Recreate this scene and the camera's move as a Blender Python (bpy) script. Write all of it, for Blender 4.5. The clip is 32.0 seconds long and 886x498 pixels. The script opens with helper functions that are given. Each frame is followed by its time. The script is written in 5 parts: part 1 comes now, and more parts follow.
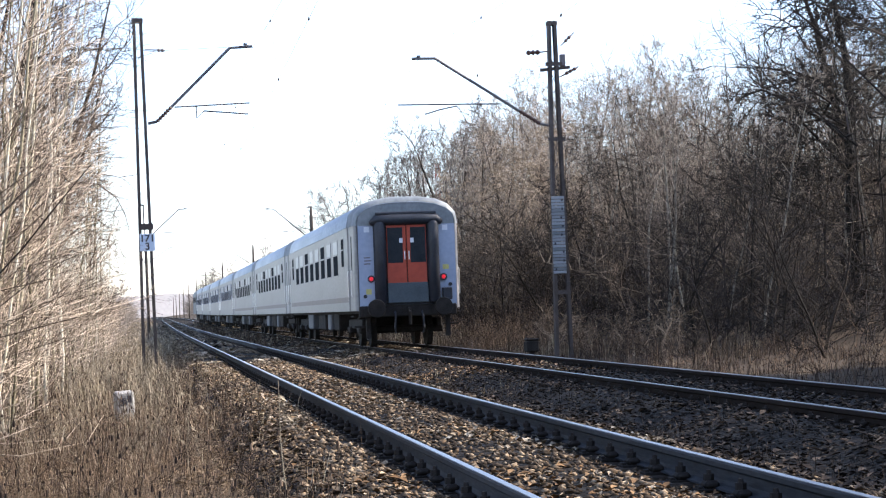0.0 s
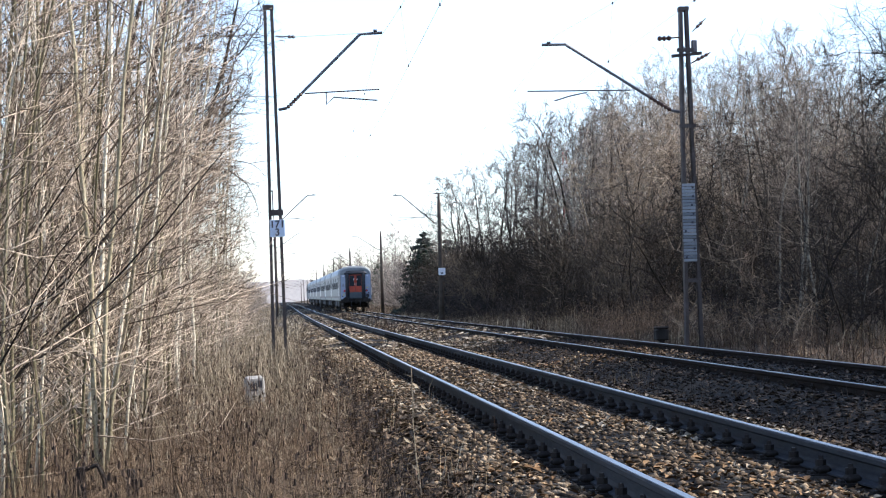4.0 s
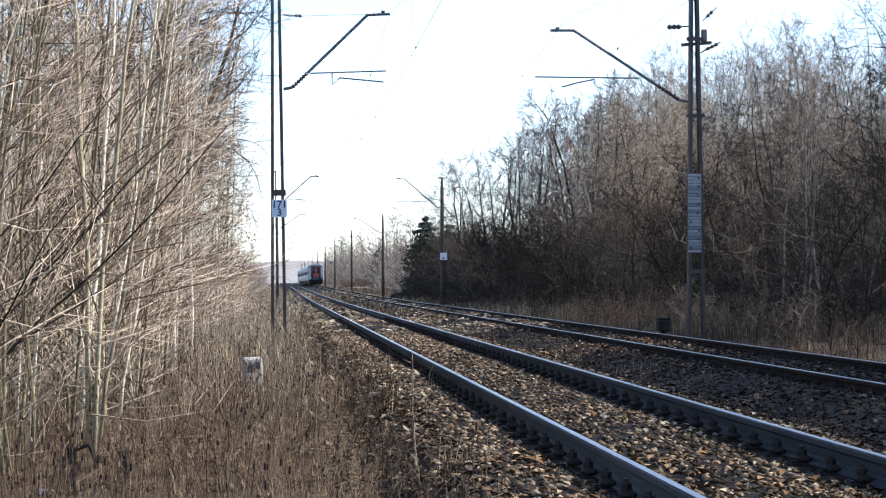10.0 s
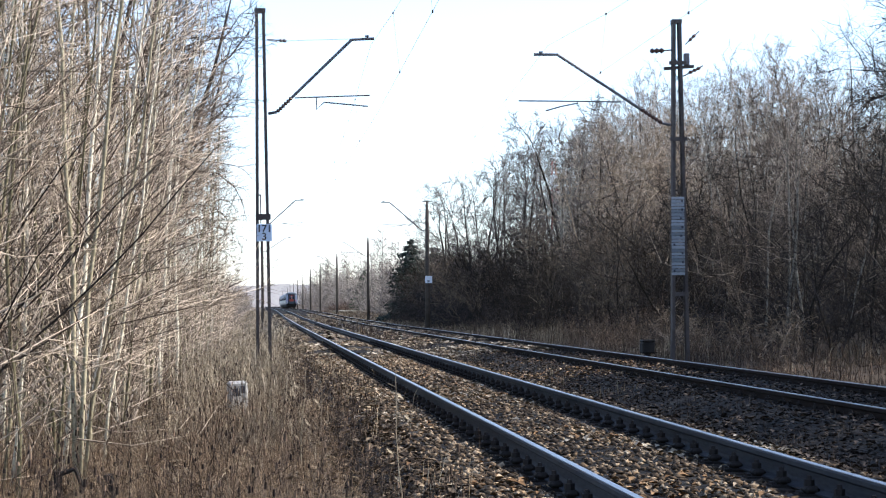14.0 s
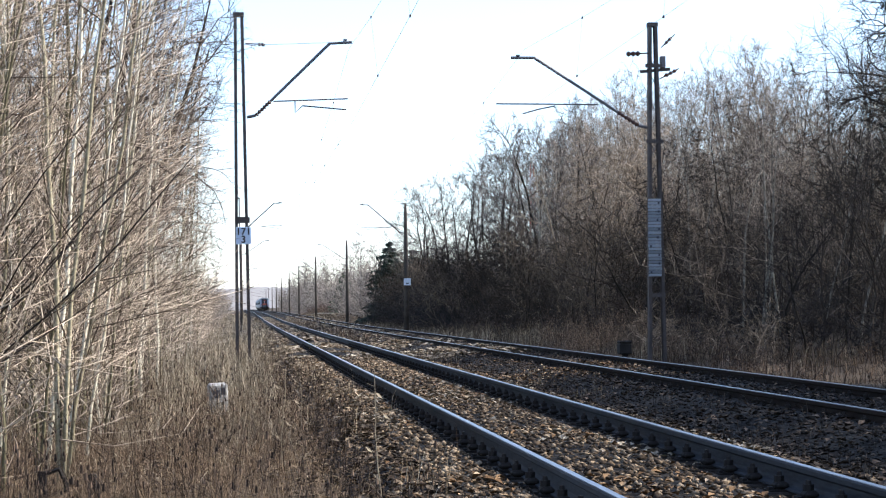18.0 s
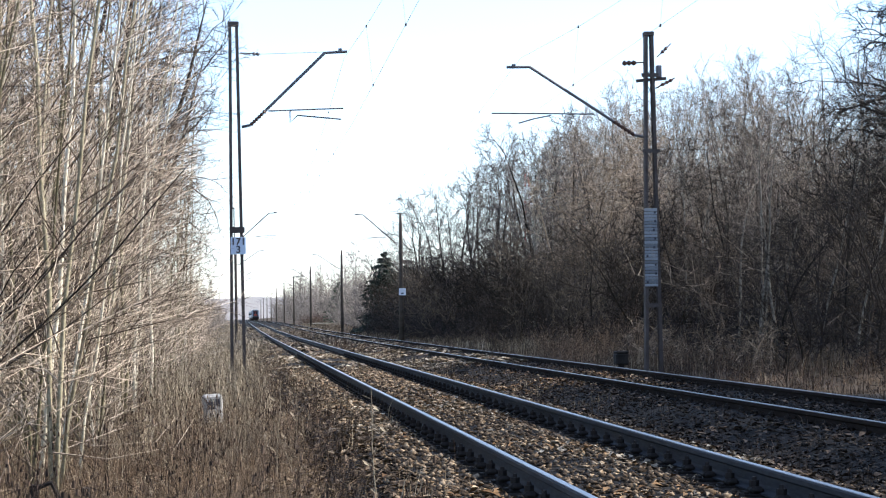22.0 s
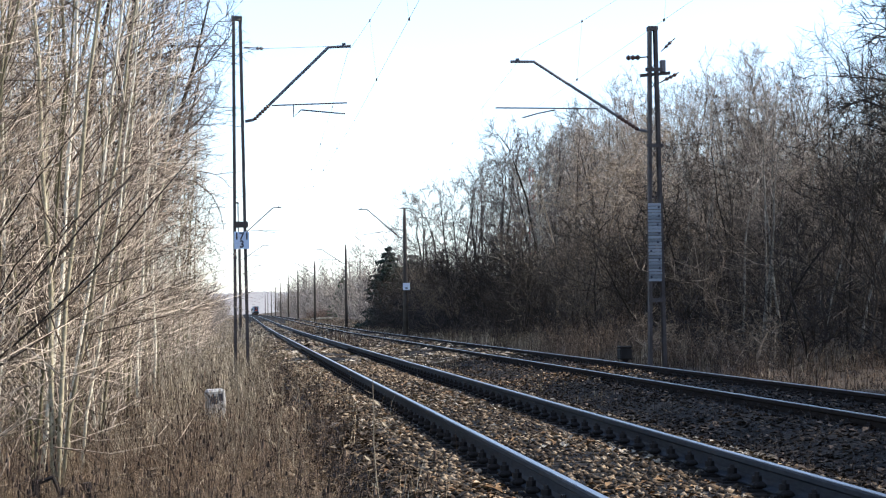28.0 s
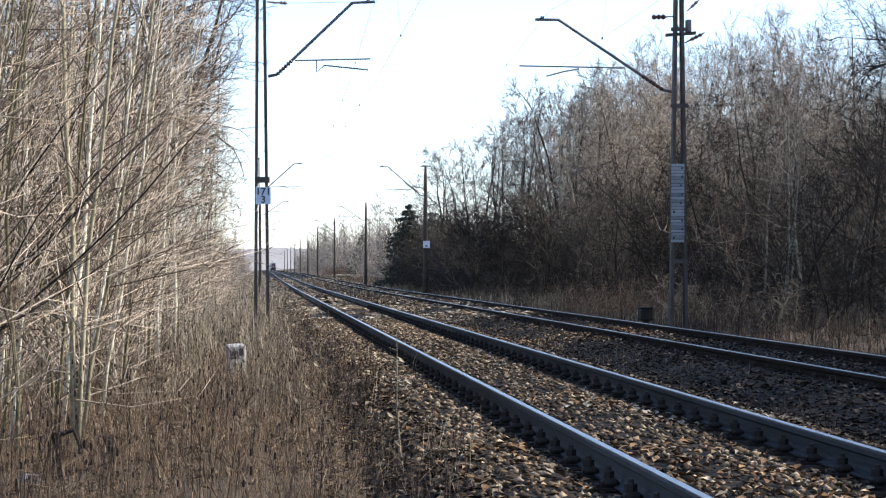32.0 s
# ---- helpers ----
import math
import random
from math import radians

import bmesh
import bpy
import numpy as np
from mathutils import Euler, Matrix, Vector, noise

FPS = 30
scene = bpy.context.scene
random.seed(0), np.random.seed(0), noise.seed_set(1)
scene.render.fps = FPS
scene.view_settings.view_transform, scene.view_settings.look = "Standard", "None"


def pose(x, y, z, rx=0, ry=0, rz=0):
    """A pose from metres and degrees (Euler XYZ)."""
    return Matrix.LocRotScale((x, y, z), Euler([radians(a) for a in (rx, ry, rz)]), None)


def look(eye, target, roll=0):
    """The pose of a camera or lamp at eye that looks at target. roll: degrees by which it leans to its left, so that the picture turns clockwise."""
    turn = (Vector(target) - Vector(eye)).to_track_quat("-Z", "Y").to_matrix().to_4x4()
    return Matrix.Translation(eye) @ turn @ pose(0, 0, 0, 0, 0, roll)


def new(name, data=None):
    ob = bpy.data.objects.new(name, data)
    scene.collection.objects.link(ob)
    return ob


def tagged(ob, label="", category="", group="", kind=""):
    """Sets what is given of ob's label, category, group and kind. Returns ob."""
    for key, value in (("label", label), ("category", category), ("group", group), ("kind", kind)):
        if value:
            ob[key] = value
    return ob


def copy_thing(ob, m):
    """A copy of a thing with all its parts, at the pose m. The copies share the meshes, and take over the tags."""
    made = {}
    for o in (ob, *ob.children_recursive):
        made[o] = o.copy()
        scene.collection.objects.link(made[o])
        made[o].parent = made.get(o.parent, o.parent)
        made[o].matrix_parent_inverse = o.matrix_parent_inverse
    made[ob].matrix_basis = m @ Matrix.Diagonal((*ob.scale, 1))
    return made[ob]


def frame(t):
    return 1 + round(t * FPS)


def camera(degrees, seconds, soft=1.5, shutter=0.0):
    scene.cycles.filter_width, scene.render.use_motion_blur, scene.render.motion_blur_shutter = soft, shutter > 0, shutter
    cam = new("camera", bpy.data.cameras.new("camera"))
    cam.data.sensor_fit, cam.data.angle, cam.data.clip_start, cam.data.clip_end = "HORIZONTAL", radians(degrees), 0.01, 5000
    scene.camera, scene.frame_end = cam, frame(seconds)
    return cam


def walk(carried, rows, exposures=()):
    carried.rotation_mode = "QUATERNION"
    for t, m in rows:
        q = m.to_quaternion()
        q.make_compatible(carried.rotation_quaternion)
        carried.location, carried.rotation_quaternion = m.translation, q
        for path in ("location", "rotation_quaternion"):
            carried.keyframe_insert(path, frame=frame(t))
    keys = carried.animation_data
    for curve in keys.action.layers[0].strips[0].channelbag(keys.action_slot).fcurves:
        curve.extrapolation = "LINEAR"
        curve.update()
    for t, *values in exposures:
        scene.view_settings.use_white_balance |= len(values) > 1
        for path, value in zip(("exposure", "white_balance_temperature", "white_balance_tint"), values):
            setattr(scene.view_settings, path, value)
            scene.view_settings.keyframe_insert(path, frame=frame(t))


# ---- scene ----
# ---- camera: it stands beside the line, held in the hand ----
# seconds, eye x y z in metres, turn to the right of the line, tilt up, lean to the right in degrees


def held(x, y, z, turn, tilt, lean):
    a, b = radians(turn), radians(tilt)
    way = Vector((math.sin(a) * math.cos(b), math.cos(a) * math.cos(b), math.sin(b)))
    eye = Vector((x, y, z))
    return look(eye, eye + 10 * way, -lean)


cam = camera(25.57, 32.0, soft=1.2)
walk(cam, [
    (0, held(0.02, -0.38, 1.00, 8.603, 1.707, 2.126)),
    (0.5, held(0.02, -0.37, 1.00, 7.122, 1.660, 2.087)),
    (1, held(0.01, -0.36, 1.00, 6.534, 1.591, 1.963)),
    (1.5, held(-0.00, -0.36, 1.00, 6.064, 1.515, 1.992)),
    (2, held(-0.01, -0.34, 1.01, 5.691, 1.433, 1.955)),
    (2.5, held(-0.01, -0.30, 1.01, 5.395, 1.410, 1.916)),
    (3, held(-0.02, -0.28, 1.01, 5.156, 1.421, 1.862)),
    (3.5, held(-0.02, -0.27, 1.01, 4.975, 1.443, 1.830)),
    (5.5, held(0.00, -0.05, 1.00, 4.665, 1.231, 1.437)),
    (6, held(0.00, -0.03, 1.00, 4.661, 0.998, 1.287)),
    (6.5, held(0.00, -0.02, 1.00, 4.646, 0.783, 1.081)),
    (7, held(-0.00, 0.01, 1.00, 4.672, 0.707, 0.841)),
    (7.5, held(-0.00, 0.04, 1.00, 4.701, 0.799, 0.607)),
    (8, held(-0.01, 0.07, 1.00, 4.755, 0.933, 0.289)),
    (8.5, held(-0.01, 0.09, 1.00, 4.780, 1.037, 0.125)),
    (9, held(-0.01, 0.11, 1.00, 4.788, 1.062, 0.129)),
    (9.5, held(-0.01, 0.11, 1.01, 4.804, 1.041, 0.218)),
    (10, held(-0.01, 0.10, 1.01, 4.825, 1.001, 0.276)),
    (10.5, held(-0.00, 0.08, 1.01, 4.862, 0.980, 0.328)),
    (11, held(-0.01, 0.05, 1.01, 4.913, 1.106, 0.331)),
    (11.5, held(-0.01, 0.03, 1.01, 4.972, 1.336, 0.287)),
    (12, held(-0.00, 0.01, 1.01, 5.042, 1.560, 0.323)),
    (12.5, held(-0.00, 0.00, 1.01, 5.095, 1.714, 0.292)),
    (13, held(-0.00, -0.00, 1.02, 5.143, 1.737, 0.347)),
    (13.5, held(-0.00, -0.01, 1.02, 5.188, 1.705, 0.429)),
    (15.5, held(-0.02, -0.18, 1.01, 5.527, 1.637, 0.581)),
    (16, held(-0.02, -0.21, 1.01, 5.619, 1.638, 0.618)),
    (16.5, held(-0.02, -0.23, 1.01, 5.695, 1.658, 0.659)),
    (17, held(-0.02, -0.27, 1.01, 5.767, 1.686, 0.679)),
    (17.5, held(-0.02, -0.29, 1.01, 5.837, 1.712, 0.682)),
    (18, held(-0.02, -0.30, 1.01, 5.886, 1.734, 0.682)),
    (18.5, held(-0.02, -0.30, 1.01, 5.922, 1.762, 0.676)),
    (19, held(-0.03, -0.30, 1.02, 5.926, 1.782, 0.663)),
    (19.5, held(-0.03, -0.29, 1.02, 5.927, 1.790, 0.669)),
    (20, held(-0.03, -0.28, 1.02, 5.929, 1.800, 0.701)),
    (20.5, held(-0.03, -0.25, 1.02, 5.937, 1.801, 0.677)),
    (21, held(-0.03, -0.22, 1.02, 5.945, 1.834, 0.674)),
    (21.5, held(-0.02, -0.18, 1.02, 5.982, 1.935, 0.705)),
    (22, held(-0.02, -0.13, 1.02, 6.041, 2.020, 0.735)),
    (22.5, held(-0.01, -0.10, 1.02, 6.094, 2.116, 0.761)),
    (23, held(-0.01, -0.08, 1.02, 6.144, 2.165, 0.796)),
    (23.5, held(-0.00, -0.07, 1.02, 6.171, 2.131, 0.793)),
    (24, held(-0.00, -0.06, 1.02, 6.236, 2.082, 0.760)),
    (24.5, held(-0.00, -0.05, 1.02, 6.241, 2.030, 0.728)),
    (25, held(-0.01, -0.05, 1.01, 6.242, 2.010, 0.671)),
    (25.5, held(-0.01, -0.05, 1.01, 6.215, 1.992, 0.629)),
    (27.5, held(-0.01, -0.10, 1.02, 6.035, 1.939, 0.709)),
    (28, held(-0.00, -0.10, 1.02, 5.911, 1.867, 0.701)),
    (28.5, held(-0.00, -0.10, 1.02, 5.758, 1.790, 0.709)),
    (29, held(-0.01, -0.08, 1.02, 5.627, 1.679, 0.706)),
    (29.5, held(-0.01, -0.06, 1.02, 5.502, 1.538, 0.702)),
    (30, held(-0.01, -0.04, 1.02, 5.402, 1.368, 0.711)),
    (30.5, held(-0.02, -0.02, 1.02, 5.313, 1.190, 0.629)),
    (31, held(-0.02, 0.02, 1.01, 5.268, 0.997, 0.459)),
    (31.5, held(-0.02, 0.03, 1.01, 5.275, 0.816, 0.232)),
    (32, held(-0.03, 0.04, 1.01, 5.331, 0.653, -0.096)),
], exposures=[(0.0, 1.55, 5850, 15), (3.0, 1.36, 5720, 13), (7.0, 1.2, 5620, 12), (13.0, 1.24, 5620, 12), (25.0, 1.22, 5620, 11), (32.0, 1.15, 5620, 11)])

# ---- sky, sun and exposure ----
SUN_TURN, SUN_UP = 90.0, 35.0     # degrees to the right of the line, degrees above the horizon
world = bpy.data.worlds.new("world")
scene.world = world
world.use_nodes = True
wn = world.node_tree.nodes
sky = wn.new("ShaderNodeTexSky")
sky.sky_type, sky.sun_disc = "NISHITA", False
sky.sun_elevation, sky.sun_rotation = radians(SUN_UP), radians(SUN_TURN)
sky.air_density, sky.dust_density, sky.ozone_density = 1.0, 0.2, 1.6
thin_haze = wn.new("ShaderNodeHueSaturation")
thin_haze.inputs["Saturation"].default_value = 0.76
world.node_tree.links.new(sky.outputs["Color"], thin_haze.inputs["Color"])
world.node_tree.links.new(thin_haze.outputs["Color"], wn["Background"].inputs["Color"])
wn["Background"].inputs["Strength"].default_value = 0.13
sun = new("sun", bpy.data.lights.new("sun", "SUN"))
sun.data.energy, sun.data.angle, sun.data.color = 4.4, radians(0.6), (1.0, 0.87, 0.68)
a, b = radians(SUN_TURN), radians(SUN_UP)
to_sun = Vector((math.sin(a) * math.cos(b), math.cos(a) * math.cos(b), math.sin(b)))
sun.matrix_world = look(to_sun * 100, (0, 0, 0))


# ---- materials ----
def material(name, c0, c1, size=3.0, rough=0.85, metal=0.0, bump=0.3, fine=40.0, c2=None, varied=False, stretch=None, islands=False):
    """Two colours mixed by a coarse noise, a fine grain over it, and relief. size, fine: noise scales per metre."""
    m = bpy.data.materials.new(name)
    m.use_nodes = True
    t = m.node_tree
    n, l = t.nodes, t.links
    bsdf = n["Principled BSDF"]
    co = n.new("ShaderNodeTexCoord")
    src = co.outputs["Object"]
    if stretch:
        mp = n.new("ShaderNodeMapping")
        mp.inputs["Scale"].default_value = stretch
        l.new(src, mp.inputs["Vector"])
        src = mp.outputs["Vector"]
    big, small = n.new("ShaderNodeTexNoise"), n.new("ShaderNodeTexNoise")
    for node, s, d in ((big, size, 4), (small, fine, 3)):
        node.inputs["Scale"].default_value, node.inputs["Detail"].default_value = s, d
        l.new(src, node.inputs["Vector"])
    ramp = n.new("ShaderNodeValToRGB")
    ramp.color_ramp.elements[0].position, ramp.color_ramp.elements[1].position = 0.35, 0.65
    ramp.color_ramp.elements[0].color, ramp.color_ramp.elements[1].color = (*c0, 1), (*c1, 1)
    if c2:
        e = ramp.color_ramp.elements.new(0.8)
        e.color = (*c2, 1)
    add = n.new("ShaderNodeMath")
    add.operation = "MULTIPLY_ADD"
    add.inputs[1].default_value = 0.5
    l.new(small.outputs["Fac"], add.inputs[0])
    half = n.new("ShaderNodeMath")
    half.operation = "MULTIPLY"
    half.inputs[1].default_value = 0.5
    l.new(big.outputs["Fac"], half.inputs[0])
    l.new(half.outputs[0], add.inputs[2])
    fac = add.outputs[0]
    if varied or islands:
        if islands:
            g = n.new("ShaderNodeNewGeometry")
            r = g.outputs["Random Per Island"]
        else:
            g = n.new("ShaderNodeObjectInfo")
            r = g.outputs["Random"]
        spread = n.new("ShaderNodeMath")
        spread.operation = "MULTIPLY_ADD"
        spread.inputs[1].default_value, spread.inputs[2].default_value = 0.7, -0.35
        l.new(r, spread.inputs[0])
        more = n.new("ShaderNodeMath")
        more.operation = "ADD"
        l.new(fac, more.inputs[0])
        l.new(spread.outputs[0], more.inputs[1])
        fac = more.outputs[0]
    l.new(fac, ramp.inputs["Fac"])
    l.new(ramp.outputs["Color"], bsdf.inputs["Base Color"])
    bsdf.inputs["Roughness"].default_value, bsdf.inputs["Metallic"].default_value = rough, metal
    if rough > 0.74:
        bsdf.inputs["Specular IOR Level"].default_value = 0.15
    if bump:
        bp = n.new("ShaderNodeBump")
        bp.inputs["Strength"].default_value, bp.inputs["Distance"].default_value = bump, 0.02
        l.new(fac if not (varied or islands) else small.outputs["Fac"], bp.inputs["Height"])
        l.new(bp.outputs["Normal"], bsdf.inputs["Normal"])
    return m


def glow(name, colour, strength):
    m = material(name, colour, colour, rough=0.3, bump=0)
    b = m.node_tree.nodes["Principled BSDF"]
    b.inputs["Emission Color"].default_value = (*colour, 1)
    b.inputs["Emission Strength"].default_value = strength
    return m


M_SOIL = material("soil_and_litter", (0.045, 0.033, 0.023), (0.115, 0.086, 0.057), 0.9, 0.95, 0, 0.8, 22, (0.2, 0.16, 0.11))
M_FIELD = material("pale_field", (0.3, 0.27, 0.2), (0.42, 0.38, 0.29), 0.2, 0.95)
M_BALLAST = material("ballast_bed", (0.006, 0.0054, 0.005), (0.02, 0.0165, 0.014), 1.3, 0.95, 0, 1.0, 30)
bn, bl = M_BALLAST.node_tree.nodes, M_BALLAST.node_tree.links
cells, where, rough_top, tone = bn.new("ShaderNodeTexVoronoi"), bn.new("ShaderNodeTexCoord"), bn.new("ShaderNodeBump"), bn.new("ShaderNodeMix")
cells.inputs["Scale"].default_value = 17.0      # packed stones about six centimetres across
bl.new(where.outputs["Object"], cells.inputs["Vector"])
rough_top.invert = True
rough_top.inputs["Strength"].default_value, rough_top.inputs["Distance"].default_value = 1.0, 0.035
bl.new(cells.outputs["Distance"], rough_top.inputs["Height"])
bl.new(rough_top.outputs["Normal"], bn["Principled BSDF"].inputs["Normal"])
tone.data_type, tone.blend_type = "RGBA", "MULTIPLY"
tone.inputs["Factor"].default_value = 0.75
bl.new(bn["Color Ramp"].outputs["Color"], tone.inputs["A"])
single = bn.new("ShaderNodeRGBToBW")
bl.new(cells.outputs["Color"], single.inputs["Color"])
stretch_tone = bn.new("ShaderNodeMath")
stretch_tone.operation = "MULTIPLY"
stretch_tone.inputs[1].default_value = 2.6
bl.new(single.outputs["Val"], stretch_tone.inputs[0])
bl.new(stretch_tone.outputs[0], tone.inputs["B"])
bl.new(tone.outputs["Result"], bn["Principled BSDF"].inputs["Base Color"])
M_STONE = material("ballast_stone", (0.04, 0.029, 0.02), (0.14, 0.097, 0.06), 6, 0.95, 0, 0.3, 40, (0.33, 0.25, 0.165), islands=True)
M_STONE_ONE = material("ballast_stone_single", (0.04, 0.029, 0.02), (0.14, 0.097, 0.06), 6, 0.95, 0, 0.3, 40, (0.33, 0.25, 0.165), varied=True)
M_DARKSTONE = material("dark_stone", (0.014, 0.012, 0.0105), (0.042, 0.034, 0.028), 6, 0.95, 0, 0.3, 40, (0.11, 0.09, 0.072), islands=True)
# Pale upper panes carry a painted reflection of the sky.
M_SKYPANE = material("sky_reflection_pane", (0.3, 0.31, 0.33), (0.42, 0.43, 0.45), 2, 0.4, 0, 0)
M_LITTER = material("dead_litter", (0.02, 0.015, 0.012), (0.06, 0.044, 0.033), 4, 0.9, 0, 0.2, 40, (0.17, 0.125, 0.09), islands=True)
M_VERGE = material("verge_scraps", (0.04, 0.029, 0.02), (0.12, 0.088, 0.058), 4, 0.9, 0, 0.2, 40, (0.3, 0.23, 0.15), islands=True)
M_VERGE2 = material("rotten_scraps", (0.03, 0.021, 0.015), (0.08, 0.057, 0.038), 4, 0.9, 0, 0.2, 40, (0.2, 0.15, 0.1), islands=True)
M_PALELEAF = material("pale_fallen_leaf", (0.17, 0.13, 0.085), (0.34, 0.275, 0.195), 4, 0.85, 0, 0.2, 40, (0.52, 0.45, 0.34), islands=True)
M_LEAF = material("fallen_leaf", (0.15, 0.085, 0.04), (0.34, 0.215, 0.11), 4, 0.8, 0, 0.2, 40, (0.52, 0.4, 0.26), islands=True)
M_RAIL2 = material("rusty_rail", (0.012, 0.0095, 0.009), (0.03, 0.023, 0.02), 3, 0.8, 0.0, 0.3, 50, stretch=(1, 0.15, 1))
M_RAIL2.node_tree.nodes["Principled BSDF"].inputs["Specular IOR Level"].default_value = 0.03
# Bluish rail colour includes the sky's reflection on the sides.
M_RAIL = material("dull_rail_sky_tint", (0.02, 0.022, 0.026), (0.046, 0.049, 0.056), 3, 0.65, 0.0, 0.3, 50, stretch=(1, 0.15, 1))
M_RAIL.node_tree.nodes["Principled BSDF"].inputs["Specular IOR Level"].default_value = 0.06
M_RAILTOP = material("polished_rail_head", (0.24, 0.24, 0.25), (0.38, 0.38, 0.39), 2, 0.32, 1.0, 0.05, 40, stretch=(6, 0.05, 1))
M_SLEEPER = material("oiled_sleeper", (0.025, 0.02, 0.016), (0.075, 0.06, 0.05), 5, 0.85, 0, 0.6, 40, stretch=(0.3, 3, 1))
M_IRON = material("fastening_iron", (0.01, 0.009, 0.0085), (0.03, 0.024, 0.021), 9, 0.8, 0.0)
# Weathered steel, its colour lifted a little for glare from the sky.
M_MAST = material("weathered_steel_glare", (0.048, 0.039, 0.036), (0.12, 0.103, 0.095), 3, 0.8, 0.0, 0.2, 40)
M_ARM = material("bracket_steel", (0.1, 0.095, 0.1), (0.17, 0.16, 0.17), 3, 0.6, 0.4)
M_CONCRETE = material("old_concrete", (0.16, 0.145, 0.12), (0.3, 0.27, 0.23), 3, 0.95, 0, 0.4, 40)
M_LIMEWASH = material("limewashed_concrete", (0.2, 0.195, 0.185), (0.44, 0.43, 0.41), 7, 0.9, 0, 0.4, 40)
M_POLE = material("stained_concrete", (0.05, 0.042, 0.035), (0.12, 0.1, 0.085), 3, 0.95, 0, 0.4, 40)
M_HEDGE = material("far_hedge", (0.05, 0.034, 0.026), (0.13, 0.09, 0.066), 0.5, 0.95, 0, 0, 8, islands=True)
# Lighter copy of the spruce needles, paled for haze far off.
M_FIR = material("far_needles_haze", (0.03, 0.05, 0.028), (0.07, 0.1, 0.06), 3, 0.85, 0, 0, 20, islands=True)
M_PORCELAIN = material("brown_insulator", (0.05, 0.025, 0.02), (0.09, 0.045, 0.03), 4, 0.25)
M_SIGN = material("sign_enamel", (0.55, 0.66, 0.82), (0.66, 0.75, 0.88), 4, 0.5, 0, 0.05)
M_BLACK = material("sign_black", (0.015, 0.017, 0.03), (0.03, 0.033, 0.05), 4, 0.6, 0, 0)
M_WRAP = material("grey_guard_slat", (0.15, 0.165, 0.18), (0.27, 0.29, 0.31), 3, 0.7, 0, 0.2, 30, varied=True)
M_WIRE = material("copper_wire", (0.06, 0.05, 0.045), (0.1, 0.08, 0.07), 3, 0.5, 0.6, 0)
M_BARK_YOUNG = material("young_bark", (0.13, 0.115, 0.068), (0.38, 0.335, 0.23), 2.5, 0.85, 0, 0.3, 30, (0.62, 0.575, 0.46), varied=True)
M_TWIG = material("reddish_twig", (0.07, 0.052, 0.038), (0.355, 0.285, 0.215), 1.5, 0.8, 0, 0, 20, (0.64, 0.54, 0.42), islands=True)
M_BARK = material("dark_bark", (0.014, 0.012, 0.01), (0.05, 0.04, 0.032), 2, 0.9, 0, 0.5, 25, varied=True)
# Branch colour is lightened in place of sun on the crowns.
M_BRANCH = material("sunlit_forest_branch", (0.085, 0.069, 0.056), (0.28, 0.225, 0.175), 1.5, 0.9, 0, 0, 20, (0.47, 0.39, 0.31), islands=True)
M_BIRCH = material("birch_bark", (0.05, 0.045, 0.038), (0.4, 0.37, 0.31), 3.2, 0.8, 0, 0.3, 14, (0.68, 0.65, 0.58), stretch=(1, 1, 1.6))
# Haze over the far woods is put into this pale colour.
M_HAZEWOOD = material("far_wood_haze", (0.13, 0.11, 0.094), (0.255, 0.22, 0.188), 0.15, 0.95, 0, 0, 3, islands=True)
# Pale ridge colour holds the haze of distance.
M_HAZE = material("distant_woods_haze", (0.4, 0.38, 0.38), (0.5, 0.47, 0.46), 0.02, 1.0, 0, 0, 0.4)
# Brush colour is darkened to hold the shade within the wood.
M_SHADE_BRUSH = material("brushwood", (0.012, 0.0095, 0.0085), (0.038, 0.029, 0.023), 1.5, 0.9, 0, 0, 20, (0.105, 0.08, 0.059), islands=True)
# High twigs too carry sunlight in their tan colour.
M_CANOPY = material("sunlit_crown_twigs", (0.09, 0.071, 0.054), (0.28, 0.22, 0.165), 1.5, 0.9, 0, 0, 20, (0.46, 0.38, 0.29), islands=True)
# Darker still: shade at the wood's foot is put into the colour.
M_DEEPSHADE_BRUSH = material("dark_brushwood", (0.01, 0.0095, 0.0105), (0.028, 0.0255, 0.0265), 1.5, 0.9, 0, 0, 20, (0.066, 0.057, 0.052), islands=True)
M_SHOOT = material("dark_shoot", (0.018, 0.013, 0.011), (0.06, 0.043, 0.034), 1.5, 0.9, 0, 0, 20, (0.2, 0.15, 0.11), varied=True)
M_OLDTWIG = material("arching_twig", (0.03, 0.024, 0.019), (0.1, 0.078, 0.06), 1.5, 0.9, 0, 0, 20, (0.24, 0.19, 0.14), varied=True)
M_EDGE = material("edge_branch", (0.05, 0.044, 0.04), (0.15, 0.132, 0.118), 1.5, 0.9, 0, 0, 20, (0.3, 0.262, 0.228), islands=True)
M_TANWOOD = material("tan_branch", (0.12, 0.088, 0.058), (0.34, 0.26, 0.18), 1.5, 0.9, 0, 0, 20, (0.52, 0.42, 0.31), islands=True)
M_NEEDLE = material("spruce_needles", (0.02, 0.029, 0.022), (0.05, 0.064, 0.05), 3, 0.8, 0, 0, 20, islands=True)
M_GRASS = material("dry_grass", (0.065, 0.049, 0.033), (0.24, 0.187, 0.12), 0.8, 0.85, 0, 0, 12, (0.48, 0.4, 0.28), islands=True)
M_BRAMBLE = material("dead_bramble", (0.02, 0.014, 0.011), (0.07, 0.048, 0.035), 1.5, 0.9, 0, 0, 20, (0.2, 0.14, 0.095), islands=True)
